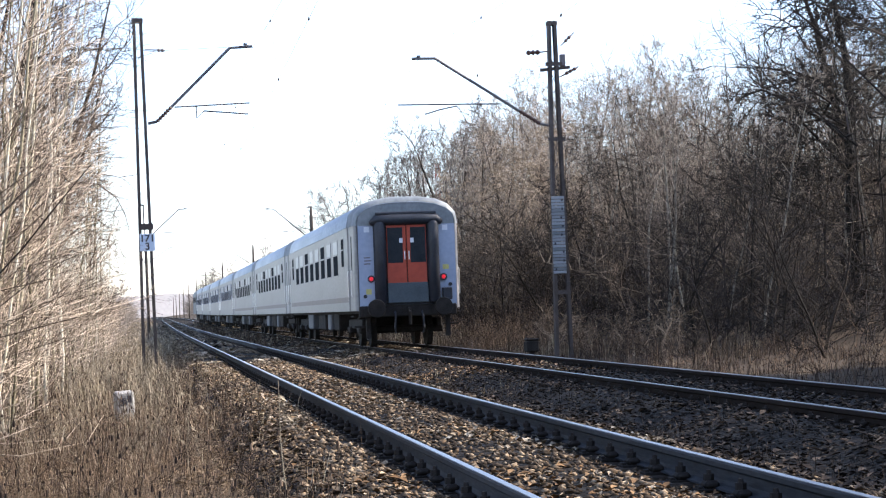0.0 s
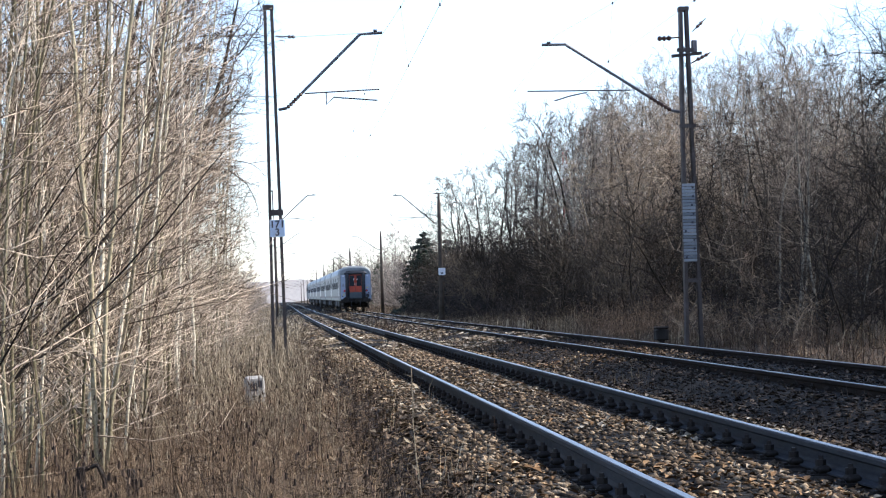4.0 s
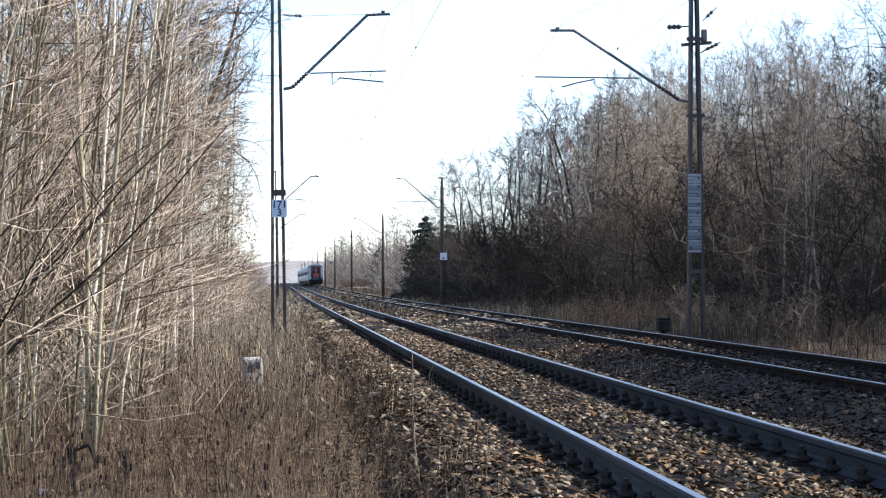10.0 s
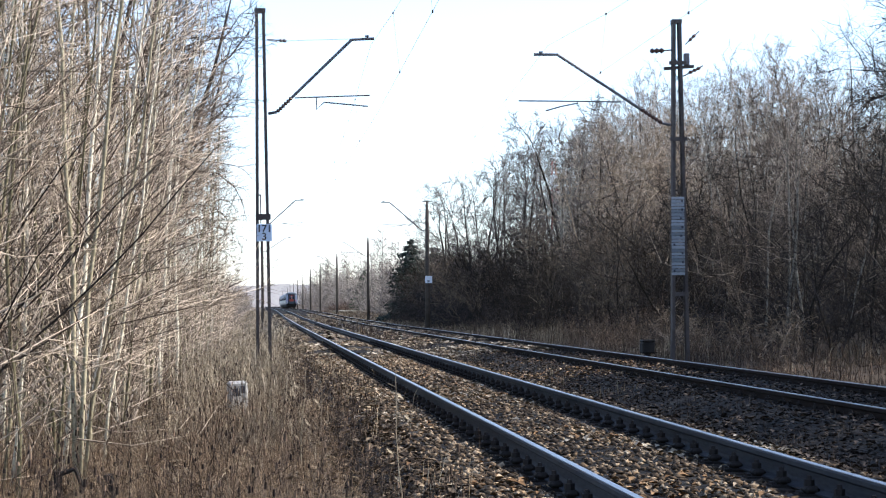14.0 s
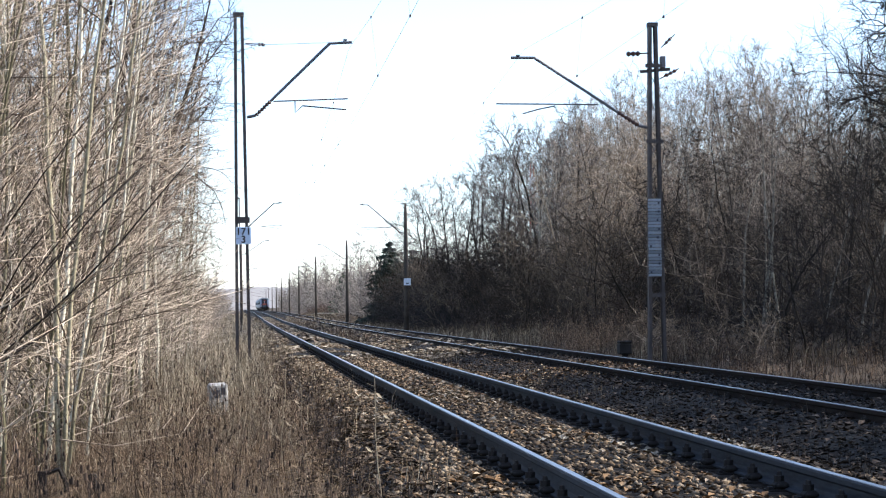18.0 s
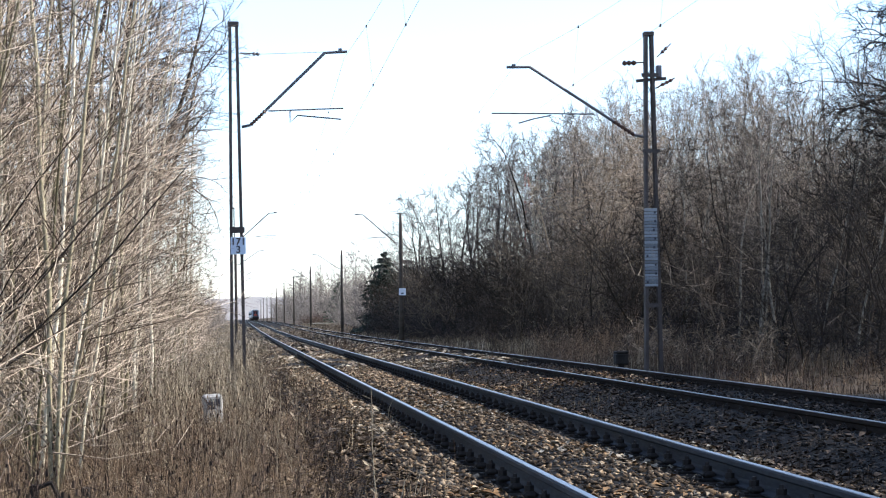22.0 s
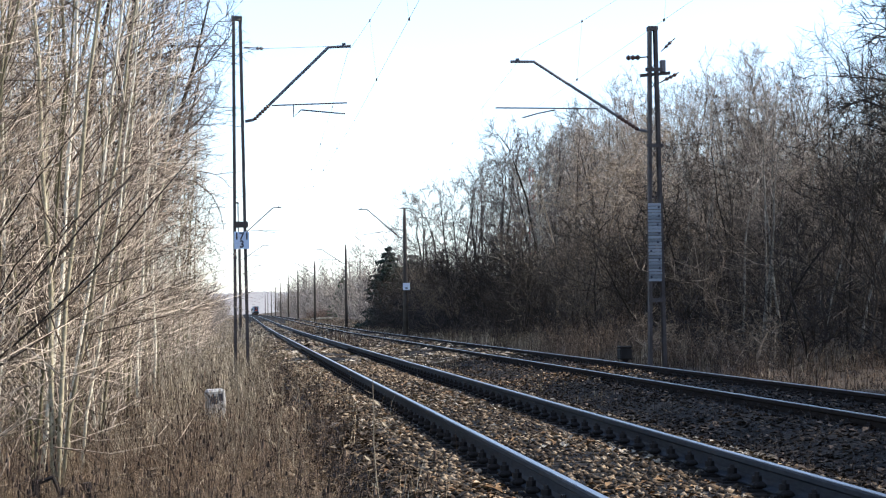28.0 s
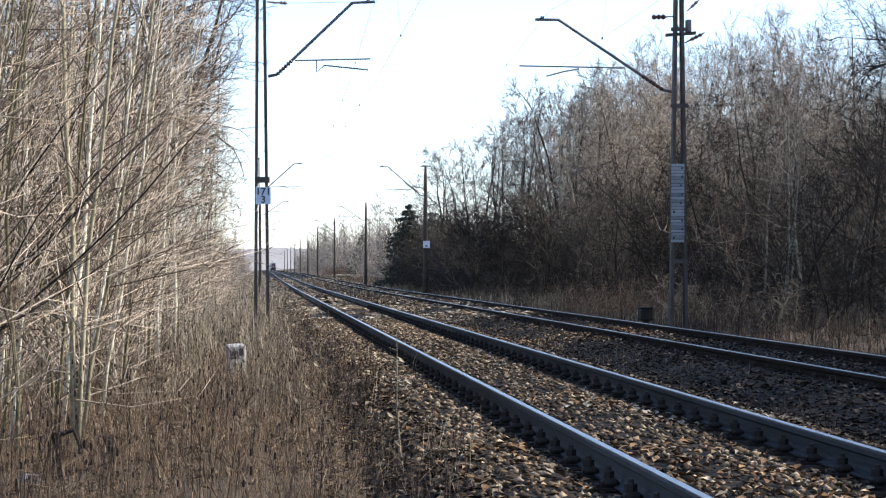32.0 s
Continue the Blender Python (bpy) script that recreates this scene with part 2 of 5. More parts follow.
M_FUZZ = material("fine_brown_weed", (0.075, 0.05, 0.032), (0.19, 0.132, 0.083), 0.6, 0.9, 0, 0, 9, (0.31, 0.232, 0.15), islands=True)
M_STRAW = material("pale_straw", (0.12, 0.095, 0.065), (0.32, 0.265, 0.185), 0.8, 0.85, 0, 0, 12, (0.55, 0.47, 0.34), islands=True)
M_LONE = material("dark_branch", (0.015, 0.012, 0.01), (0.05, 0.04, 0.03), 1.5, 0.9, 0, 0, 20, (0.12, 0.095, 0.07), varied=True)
# Shrub branches darkened: the shade below the wood is in the colour.
M_SHRUB = material("shaded_shrub_branch", (0.02, 0.017, 0.015), (0.065, 0.053, 0.044), 1.5, 0.9, 0, 0, 20, (0.15, 0.12, 0.093), varied=True)
M_WEED = material("dead_weed", (0.045, 0.032, 0.024), (0.135, 0.094, 0.064), 2, 0.9, 0, 0, 20, (0.28, 0.205, 0.14), islands=True)
M_BODY = material("coach_pale_grey_paint", (0.2, 0.198, 0.2), (0.265, 0.262, 0.265), 0.6, 0.45, 0, 0.03, 8, stretch=(1, 0.3, 2))
M_BAND = material("coach_blue_band", (0.07, 0.09, 0.16), (0.11, 0.13, 0.21), 0.6, 0.45, 0, 0.03, 8)
M_STRIPE = material("coach_dull_stripe", (0.125, 0.105, 0.107), (0.165, 0.14, 0.142), 0.8, 0.5, 0, 0.03, 8)
M_FRAME = material("window_frame_alloy", (0.22, 0.22, 0.225), (0.3, 0.3, 0.305), 2, 0.45, 0.2, 0.03, 8)
# Blue cast of the shaded end is mixed into this paint.
M_END = material("coach_end_shade_blue", (0.29, 0.335, 0.44), (0.37, 0.42, 0.53), 0.9, 0.5, 0, 0.05, 8)
# Pale blue in the roof colour stands in for reflected sky.
M_ROOF = material("coach_roof", (0.26, 0.31, 0.36), (0.4, 0.45, 0.5), 0.7, 0.5, 0, 0.15, 9, stretch=(1, 0.4, 1))
M_HOOD = material("coach_roof_end", (0.15, 0.165, 0.175), (0.25, 0.27, 0.28), 1.2, 0.6, 0, 0.1, 9)
M_RUBBER = material("gangway_rubber", (0.012, 0.014, 0.02), (0.03, 0.034, 0.046), 3, 0.5, 0, 0.2)
M_ORANGE = material("gangway_orange", (0.32, 0.04, 0.017), (0.45, 0.066, 0.028), 1.5, 0.5, 0, 0.03, 8)
M_PANEL = material("gangway_bridge_plate", (0.05, 0.065, 0.075), (0.09, 0.11, 0.125), 3, 0.6, 0.3)
M_UNDER = material("grimy_underframe", (0.015, 0.013, 0.012), (0.045, 0.04, 0.036), 3, 0.85, 0.1, 0.4)
M_CASE = material("grey_equipment_case", (0.07, 0.075, 0.085), (0.14, 0.145, 0.155), 2, 0.7, 0, 0.2)
M_CHROME = material("bright_handle", (0.6, 0.6, 0.6), (0.75, 0.75, 0.75), 5, 0.3, 0.8, 0)
M_YELLOW = material("yellow_mark", (0.5, 0.45, 0.12), (0.6, 0.55, 0.2), 5, 0.6, 0, 0)
M_WHITE = material("white_mark", (0.62, 0.65, 0.7), (0.72, 0.74, 0.78), 5, 0.6, 0, 0)
M_TOWER_RED = material("tower_red", (0.4, 0.05, 0.04), (0.5, 0.08, 0.06), 2, 0.6, 0, 0)
M_TAIL = glow("tail_lamp_red", (0.7, 0.02, 0.03), 0.22)
M_GLASS = material("coach_window_glass", (0.022, 0.026, 0.03), (0.045, 0.05, 0.056), 2, 0.15, 0, 0)
M_GLASS.node_tree.nodes["Principled BSDF"].inputs["Specular IOR Level"].default_value = 0.0
M_LOCO = material("locomotive_paint", (0.05, 0.07, 0.09), (0.08, 0.1, 0.12), 1, 0.5, 0, 0.05)


# ---- builders ----
class Geo:
    """Collects vertices and faces of one mesh."""

    def __init__(self):
        self.v, self.f = [], []

    def add(self, verts, faces):
        k = len(self.v)
        self.v += [tuple(p) for p in verts]
        self.f += [tuple(i + k for i in q) for q in faces]
        return self

    def box(self, x0, x1, y0, y1, z0, z1, c=0.0):
        """A box; c cuts its edges."""
        if not c:
            v = [(x, y, z) for x in (x0, x1) for y in (y0, y1) for z in (z0, z1)]
            return self.add(v, [(0, 1, 3, 2), (4, 6, 7, 5), (0, 4, 5, 1), (2, 3, 7, 6), (0, 2, 6, 4), (1, 5, 7, 3)])
        v, X, Y, Z = [], (x0, x1), (y0, y1), (z0, z1)
        s = (1, -1)
        for i in (0, 1):
            for j in (0, 1):
                for k in (0, 1):
                    x, y, z = X[i], Y[j], Z[k]
                    v += [(x, y + s[j] * c, z + s[k] * c), (x + s[i] * c, y, z + s[k] * c), (x + s[i] * c, y + s[j] * c, z)]
        bm = bmesh.new()
        for p in v:
            bm.verts.new(p)
        bmesh.ops.convex_hull(bm, input=bm.verts)
        bm.verts.index_update()
        self.add([p.co[:] for p in bm.verts], [[q.index for q in f.verts] for f in bm.faces])
        bm.free()
        return self

    def beam(self, p0, p1, w, h, up=(0, 0, 1)):
        """A bar of section w x h from p0 to p1."""
        p0, p1 = Vector(p0), Vector(p1)
        d = (p1 - p0).normalized()
        side = d.cross(Vector(up))
        if side.length < 1e-4:
            side = d.cross(Vector((0, 1, 0)))
        side.normalize()
        top = side.cross(d) * (h / 2)
        side *= w / 2
        v = [p + a * side + b * top for p in (p0, p1) for a, b in ((-1, -1), (1, -1), (1, 1), (-1, 1))]
        return self.add(v, [(3, 2, 1, 0), (4, 5, 6, 7), (0, 1, 5, 4), (1, 2, 6, 5), (2, 3, 7, 6), (3, 0, 4, 7)])

    def rod(self, points, radii, n=6):
        """A round bar along points."""
        pts = [Vector(p) for p in points]
        radii = radii if isinstance(radii, (list, tuple)) else [radii] * len(pts)
        rings = []
        for i, p in enumerate(pts):
            d = (pts[min(i + 1, len(pts) - 1)] - pts[max(i - 1, 0)]).normalized()
            s = d.cross(Vector((0.13, 0.21, 0.97)) if abs(d.z) < 0.9 else Vector((1, 0.1, 0))).normalized()
            u = s.cross(d)
            rings += [p + radii[i] * (math.cos(6.2832 * k / n) * s + math.sin(6.2832 * k / n) * u) for k in range(n)]
        f = [(i * n + k, i * n + (k + 1) % n, (i + 1) * n + (k + 1) % n, (i + 1) * n + k) for i in range(len(pts) - 1) for k in range(n)]
        f += [tuple(range(n - 1, -1, -1)), tuple((len(pts) - 1) * n + k for k in range(n))]
        return self.add(rings, f)

    def prism(self, outline, y0, y1):
        """An outline of (x, z) pushed along y."""
        n = len(outline)
        v = [(x, y, z) for y in (y0, y1) for x, z in outline]
        return self.add(v, [(k, (k + 1) % n, n + (k + 1) % n, n + k) for k in range(n)] + [tuple(range(n - 1, -1, -1)), tuple(range(n, 2 * n))])

    def loft(self, sections, close=True):
        """Outlines of equal length, each a list of points, joined in order."""
        n = len(sections[0])
        v = [p for s in sections for p in s]
        f = [(i * n + k, i * n + (k + 1) % n, (i + 1) * n + (k + 1) % n, (i + 1) * n + k)
             for i in range(len(sections) - 1) for k in range(n if close else n - 1)]
        return self.add(v, f)

    def mesh(self, name, mat, smooth=False):
        me = bpy.data.meshes.new(name)
        me.from_pydata(self.v, [], self.f)
        me.materials.append(mat)
        if smooth:
            me.polygons.foreach_set("use_smooth", [True] * len(me.polygons))
        me.update()
        return me


def part(name, geo, mat, parent, label="", smooth=False):
    """Links a Geo, or a ready mesh, as one mesh object under a thing or part."""
    ob = new(name, geo if isinstance(geo, bpy.types.Mesh) else geo.mesh(name, mat, smooth))
    ob.parent = parent
    return tagged(ob, label)


def thing(name, label, category, group="", kind="", m=None):
    ob = new(name)
    ob.empty_display_size = 0.2
    if m is not None:
        ob.matrix_basis = m
    return tagged(ob, label, category, group, kind)


def arrays_mesh(name, verts, tris, mat):
    """A triangle mesh from numpy arrays."""
    me = bpy.data.meshes.new(name)
    me.vertices.add(len(verts))
    me.vertices.foreach_set("co", np.asarray(verts, np.float32).ravel())
    me.loops.add(3 * len(tris))
    me.loops.foreach_set("vertex_index", np.asarray(tris, np.int32).ravel())
    me.polygons.add(len(tris))
    me.polygons.foreach_set("loop_start", np.arange(0, 3 * len(tris), 3, dtype=np.int32))
    me.materials.append(mat)
    me.update(calc_edges=True)
    me.validate()
    return me


def segments_mesh(name, p0, p1, r0, r1, mat, n=3):
    """Tapered n-sided bars; where r1 is 0 the bar ends in a point."""
    p0, p1, r0, r1 = (np.asarray(q, float) for q in (p0, p1, r0, r1))
    d = p1 - p0
    d /= np.linalg.norm(d, axis=1, keepdims=True) + 1e-9
    ref = np.where(np.abs(d[:, 2:3]) < 0.9, np.array([[0.0, 0.0, 1.0]]), np.array([[1.0, 0.0, 0.0]]))
    s = np.cross(d, ref)
    s /= np.linalg.norm(s, axis=1, keepdims=True)
    u = np.cross(s, d)
    ang = np.arange(n) * 2 * np.pi / n
    ring = np.cos(ang)[None, :, None] * s[:, None, :] + np.sin(ang)[None, :, None] * u[:, None, :]
    verts, tris, base = [], [], 0
    for pointed in (False, True):
        q = np.where((r1 <= 0) == pointed)[0]
        if not len(q):
            continue
        low = p0[q, None, :] + ring[q] * r0[q, None, None]
        k = np.arange(n)
        if pointed:
            v = np.concatenate([low, p1[q, None, :]], 1)
            one = np.stack([k, (k + 1) % n, np.full(n, n)], 1)
        else:
            v = np.concatenate([low, p1[q, None, :] + ring[q] * r1[q, None, None]], 1)
            one = np.concatenate([np.stack([k, (k + 1) % n, n + (k + 1) % n], 1), np.stack([k, n + (k + 1) % n, n + k], 1)])
        w = v.shape[1]
        tris.append((one[None] + (np.arange(len(q)) * w)[:, None, None] + base).reshape(-1, 3))
        verts.append(v.reshape(-1, 3))
        base += len(q) * w
    return arrays_mesh(name, np.concatenate(verts), np.concatenate(tris), mat)


# ---- the lie of the land ----
TRACK_X = (2.72, 6.69)      # centre lines of the two tracks


def rise(y):
    """The line climbs gently in the distance, less steeply further off."""
    far = np.maximum(0, np.minimum(y, 1300) - 110)
    return 0.0032 * (far - np.minimum(far, 60) * 0.5) - 0.0022 * np.maximum(0, far - 220)


def land(x, y):
    """Height of the ground; rail tops near the camera are at 0."""
    x, y = np.asarray(x, float), np.asarray(y, float)
    z = np.interp(x, [-60, -8, -2, -0.6, 0.5, 0.9, 8.6, 9.2, 12, 15], [-0.4, -0.45, -0.5, -0.45, -0.42, -0.5, -0.5, -0.45, -0.35, 0.0])
    bank = np.interp(x, [15, 17, 27, 45, 90], [0, 0.6, 5.6, 6.2, 6.6])      # the wooded bank
    z = z + bank * np.interp(y, [-60, -30, 160, 200, 600], [0, 1, 1, 0.25, 0.25])
    bumps = 0.05 * np.sin(1.7 * x + 0.9 * y) * np.sin(0.8 * y - 0.6 * x) + 0.03 * np.sin(4.1 * x - 2.3 * y + 1)
    return z + rise(y) + np.where((x > 0.6) & (x < 9), 0, bumps)


# ---- ground, one sheet to the horizon ----
def make_ground():
    def steps(stops):
        out = []
        for a, b, d in stops:
            out += list(np.arange(a, b, d))
        return np.array(out + [stops[-1][1]])
    xs = steps([(-2600, -200, 400), (-200, -20, 30), (-20, -4, 2), (-4, 1, 0.25), (1, 9, 1.0), (9, 14, 0.5), (14, 40, 2), (40, 200, 20), (200, 2600, 400)])
    ys = steps([(-300, -20, 70), (-20, 8, 4), (8, 40, 0.4), (40, 120, 2), (120, 400, 14), (400, 1500, 110), (1500, 4500, 500)])
    X, Y = np.meshgrid(xs, ys)
    Z = land(X, Y)
    nx, ny = len(xs), len(ys)
    v = np.stack([X.ravel(), Y.ravel(), Z.ravel()], 1)
    i = (np.arange(ny - 1)[:, None] * nx + np.arange(nx - 1)[None]).ravel()
    t = np.concatenate([np.stack([i, i + 1, i + nx + 1], 1), np.stack([i, i + nx + 1, i + nx], 1)])
    ob = new("ground", arrays_mesh("ground", v, t, M_SOIL))
    ob.data.polygons.foreach_set("use_smooth", [True] * len(ob.data.polygons))
    tagged(ob, "brown soil with leaf litter and dead grass", "ground", kind="structure")


make_ground()
LINE_Y = [-30, 0, 40, 80, 110, 140, 170, 220, 300, 330, 400, 600, 900, 1300, 1700]


def along(outline, stops=LINE_Y):
    """An outline of (x, z) led along the line and over its rise."""
    g = Geo()
    g.loft([[(x, y, z + float(rise(y))) for x, z in outline] for y in stops])
    n = len(outline)
    g.f += [tuple(range(n)), tuple(len(g.v) - 1 - k for k in range(n))]
    return g


BED = [(0.45, -0.6), (1.15, -0.2), (1.4, -0.165), (1.72, -0.17), (1.84, -0.215), (2.1, -0.215), (2.32, -0.165), (2.5, -0.15), (3.0, -0.15), (3.3, -0.21), (3.6, -0.215), (3.75, -0.17), (4.1, -0.17), (4.55, -0.27), (4.95, -0.25), (5.3, -0.15), (5.8, -0.125), (7.6, -0.125), (8.15, -0.17), (8.95, -0.6)]
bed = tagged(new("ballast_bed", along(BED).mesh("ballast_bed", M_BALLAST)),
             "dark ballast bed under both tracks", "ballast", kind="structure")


# ---- tracks ----
def rail_outline(x):
    half = [(0.075, -0.172), (0.075, -0.16), (0.018, -0.145), (0.009, -0.12), (0.009, -0.06), (0.036, -0.042), (0.036, -0.014), (0.03, -0.006)]
    return [(x - a, z) for a, z in half] + [(x + a, z) for a, z in reversed(half)]


def head_outline(x):
    return [(x - 0.023, -0.0065), (x - 0.023, -0.002), (x - 0.019, 0.0), (x + 0.019, 0.0), (x + 0.023, -0.002), (x + 0.023, -0.0065)]


def sleeper_mesh():
    return Geo().box(-1.3, 1.3, -0.125, 0.125, -0.33, -0.185, 0.012).mesh("sleeper", M_SLEEPER)


def fastening_mesh():
    """Half of a ribbed-plate fastening: plate, clamp and screw with its nut, at one side of the rail foot."""
    g = Geo()
    g.box(0.05, 0.185, -0.08, 0.08, -0.187, -0.168)
    g.box(0.045, 0.14, -0.06, 0.06, -0.168, -0.118, 0.02)
    g.rod([(0.1, 0, -0.12), (0.1, 0, -0.055)], [0.026, 0.014], 6)
    g.rod([(0.1, 0, -0.119), (0.1, 0, -0.08)], 0.034, 6)
    g.box(0.15, 0.178, -0.045, 0.045, -0.17, -0.15)
    return g.mesh("rail_fastening", M_IRON)


def make_tracks():
    sm, fm = sleeper_mesh(), fastening_mesh()
    for k, cx in enumerate(TRACK_X):
        track = thing("track_%d" % (k + 1), "railway track with rusty rails polished on top", "railway track", kind="structure")
        for s in (-1, 1):
            x = cx + s * 0.7535
            r = part("rail", along(rail_outline(x)), M_RAIL if k == 0 else M_RAIL2, track)
            part("rail_head", along(head_outline(x)), M_RAILTOP, r, "polished running surface")
        rng = random.Random(5 + k)
        y, far_v = -3.7, Geo()
        while y < 330:
            near = y < (62 if k == 0 else 50)
            if near:
                sl = part("sleeper", sm, None, track)
                sl.location = (cx + rng.uniform(-0.02, 0.02), y, rng.uniform(-0.008, 0.006))
                sl.rotation_euler = (0, 0, rng.uniform(-0.008, 0.008))
                for s in (-1, 1):
                    for t in (-1, 1):
                        fa = part("rail_fastening", fm, None, sl)
                        fa.location = (s * 0.7535 - (sl.location.x - cx), 0, -sl.location.z)
                        fa.rotation_euler = (0, 0, 0 if t > 0 else math.pi)
            else:
                z = float(rise(y))
                far_v.box(cx - 1.3, cx + 1.3, y - 0.125, y + 0.125, z - 0.3, z - 0.187)
                if y < 130:
                    for s in (-1, 1):
                        for t in (-1, 1):
                            x = cx + s * 0.7535 + t * 0.1
                            far_v.box(x - 0.045, x + 0.045, y - 0.06, y + 0.06, z - 0.19, z - 0.115)
            y += 0.65
        tagged(part("far_sleepers", far_v, M_SLEEPER, track), kind="stuff")


make_tracks()


# ---- overhead line masts ----
def lettered(text, size, mat, name):
    """Writing as a mesh, standing in the x-z plane, readable from -y."""
    cu = bpy.data.curves.new(name, "FONT")
    cu.body, cu.size, cu.align_x, cu.extrude = text, size, "CENTER", 0.002
    cu.offset = size * 0.022
    tmp = bpy.data.objects.new(name, cu)
    scene.collection.objects.link(tmp)
    me = bpy.data.meshes.new_from_object(tmp.evaluated_get(bpy.context.evaluated_depsgraph_get()))
    bpy.data.objects.remove(tmp)
    me.transform(pose(0, 0, 0, 90))
    me.materials.clear()
    me.materials.append(mat)
    return me


def insulator(g, p0, p1, r=0.06, n=6):
    """A string of sheds between two points."""
    p0, p1 = Vector(p0), Vector(p1)
    pts, rad = [], []
    for i in range(2 * n + 1):
        pts.append(p0.lerp(p1, i / (2 * n)))
        rad.append(r if i % 2 else r * 0.45)
    g.rod(pts, rad, 8)


def channel_leg(g, x0, x1, z0, z1, side, depth=0.2, flange=0.072):
    """A U-section leg that leans from x0 at z0 to x1 at z1; its web is towards side."""
    t = 0.02
    g.add([(x + dx, y, z) for x, z in ((x0, z0), (x1, z1)) for dx, y in
           ((0, -depth / 2), (side * -flange, -depth / 2), (side * -flange, -depth / 2 + t), (side * -t, -depth / 2 + t),
            (side * -t, depth / 2 - t), (side * -flange, depth / 2 - t), (side * -flange, depth / 2), (0, depth / 2))],
          [(k, (k + 1) % 8, 8 + (k + 1) % 8, 8 + k) for k in range(8)] + [tuple(range(8)), tuple(range(15, 7, -1))])


def lattice_mast(x, y, top, w0, w1, face, ground, detail=True, lacing=True, out=0.0):
    """Two channel legs with battens and lacing. face: +1 if its bracket reaches to +x; out: how far the top leans in x."""
    z0 = float(rise(y)) if y > 60 else 0.0
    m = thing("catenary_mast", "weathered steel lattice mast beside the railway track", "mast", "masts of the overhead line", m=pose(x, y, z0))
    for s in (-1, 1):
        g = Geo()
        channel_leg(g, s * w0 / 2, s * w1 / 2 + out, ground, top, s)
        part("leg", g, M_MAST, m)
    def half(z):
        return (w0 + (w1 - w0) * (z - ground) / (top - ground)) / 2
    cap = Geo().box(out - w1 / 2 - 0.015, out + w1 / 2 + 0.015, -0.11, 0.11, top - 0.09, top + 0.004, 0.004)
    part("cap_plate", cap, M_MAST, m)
    if lacing:
        z, k = ground + 0.4, 0
        step = 0.5 if detail else 1.0
        while z + step < top - 0.15:
            for yy in (-0.106, 0.106):
                g = Geo()
                s = 1 if (k + (yy > 0)) % 2 else -1
                g.beam((-s * (half(z) - 0.02), yy, z), (s * (half(z + step) - 0.02), yy, z + step), 0.008, 0.034, (0, 1, 0))
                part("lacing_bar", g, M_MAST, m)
            z, k = z + step, k + 1
    part("foundation", Geo().box(-w0 / 2 - 0.25, w0 / 2 + 0.25, -0.3, 0.3, ground - 0.5, ground + 0.12, 0.03), M_CONCRETE, m, "mossy concrete foundation")
    return m


def bracket(m, face, foot, elbow, tip, reg0, reg1, steady, detail=True):
    """The slanting tube with its insulator, the level tip, the registration tube and the steady arm. Points are (x, z) in the mast's space."""
    g = Geo()
    a, b = Vector((foot[0], 0, foot[1])), Vector((elbow[0], 0, elbow[1]))
    knee = a + Vector((face * 0.2, 0, 0.04))
    p = knee.lerp(b, 0.2)
    g.rod([a, knee], 0.035, 6)
    part("bracket_foot", g, M_ARM, m)
    g = Geo()
    insulator(g, knee, p, 0.055)
    part("insulator", g, M_PORCELAIN, m)
    g = Geo().rod([p, b, (tip[0], 0, tip[1])], 0.036, 8)
    g.box(tip[0] - face * 0.16 - 0.04, tip[0] - face * 0.16 + 0.04, -0.04, 0.04, tip[1] + 0.03, tip[1] + 0.07)
    part("bracket_tube", g, M_ARM, m)
    part("registration_tube", Geo().rod([(reg0[0], 0, reg0[1]), (reg1[0], 0, reg1[1])], 0.017, 6), M_ARM, m)
    g = Geo().rod([(q[0], 0, q[1]) for q in steady], 0.017, 6)
    part("steady_arm", g, M_ARM, m)


# nearest mast on the near side, with its kilometre plate
mast_a = lattice_mast(0.0, 44.0, 7.75, 0.36, 0.22, 1, -0.6, lacing=False, out=-0.05)
bracket(mast_a, 1, (0.12, 5.38), (2.01, 7.06), (2.52, 7.09), (0.72, 5.74), (2.42, 5.8), [(1.21, 5.76), (1.21, 5.48), (1.38, 5.64), (2.37, 5.55)])
part("batten_plate", Geo().box(-0.165, 0.165, -0.125, -0.112, 2.98, 3.12), M_MAST, mast_a)
for zz, s in ((0.1, 1), (0.75, -1), (1.3, 1), (1.9, -1)):
    part("lacing_bar", Geo().beam((-s * 0.15, 0.106, zz), (s * 0.15, 0.106, zz + 0.5), 0.008, 0.02, (0, 1, 0)), M_MAST, mast_a)
g = Geo().rod([(0.1, 0, 7.06), (0.55, 0, 7.03)], 0.013, 6)
insulator(g, (0.38, 0, 7.04), (0.54, 0, 7.03), 0.05, 2)
part("earth_wire_pin", g, M_ARM, mast_a)
part("tie_rod", Geo().rod([(0.55, 0, 7.03), (2.01, 0, 7.08)], 0.005, 4), M_ARM, mast_a)
plate = tagged(new("kilometre_plate", Geo().box(-0.17, 0.17, -0.14, -0.127, 2.5, 2.89, 0.004).mesh("kilometre_plate", M_SIGN)),
               "pale enamel kilometre plate with dark figures on a mast", "sign")
plate.matrix_basis = pose(0.02, 44.0, 0)
for text, z in (("171", 2.715), ("3", 2.535)):
    w = part("number", lettered(text, 0.225, M_BLACK, "number"), None, plate, "dark painted figures")
    w.location = (0, -0.145, z)

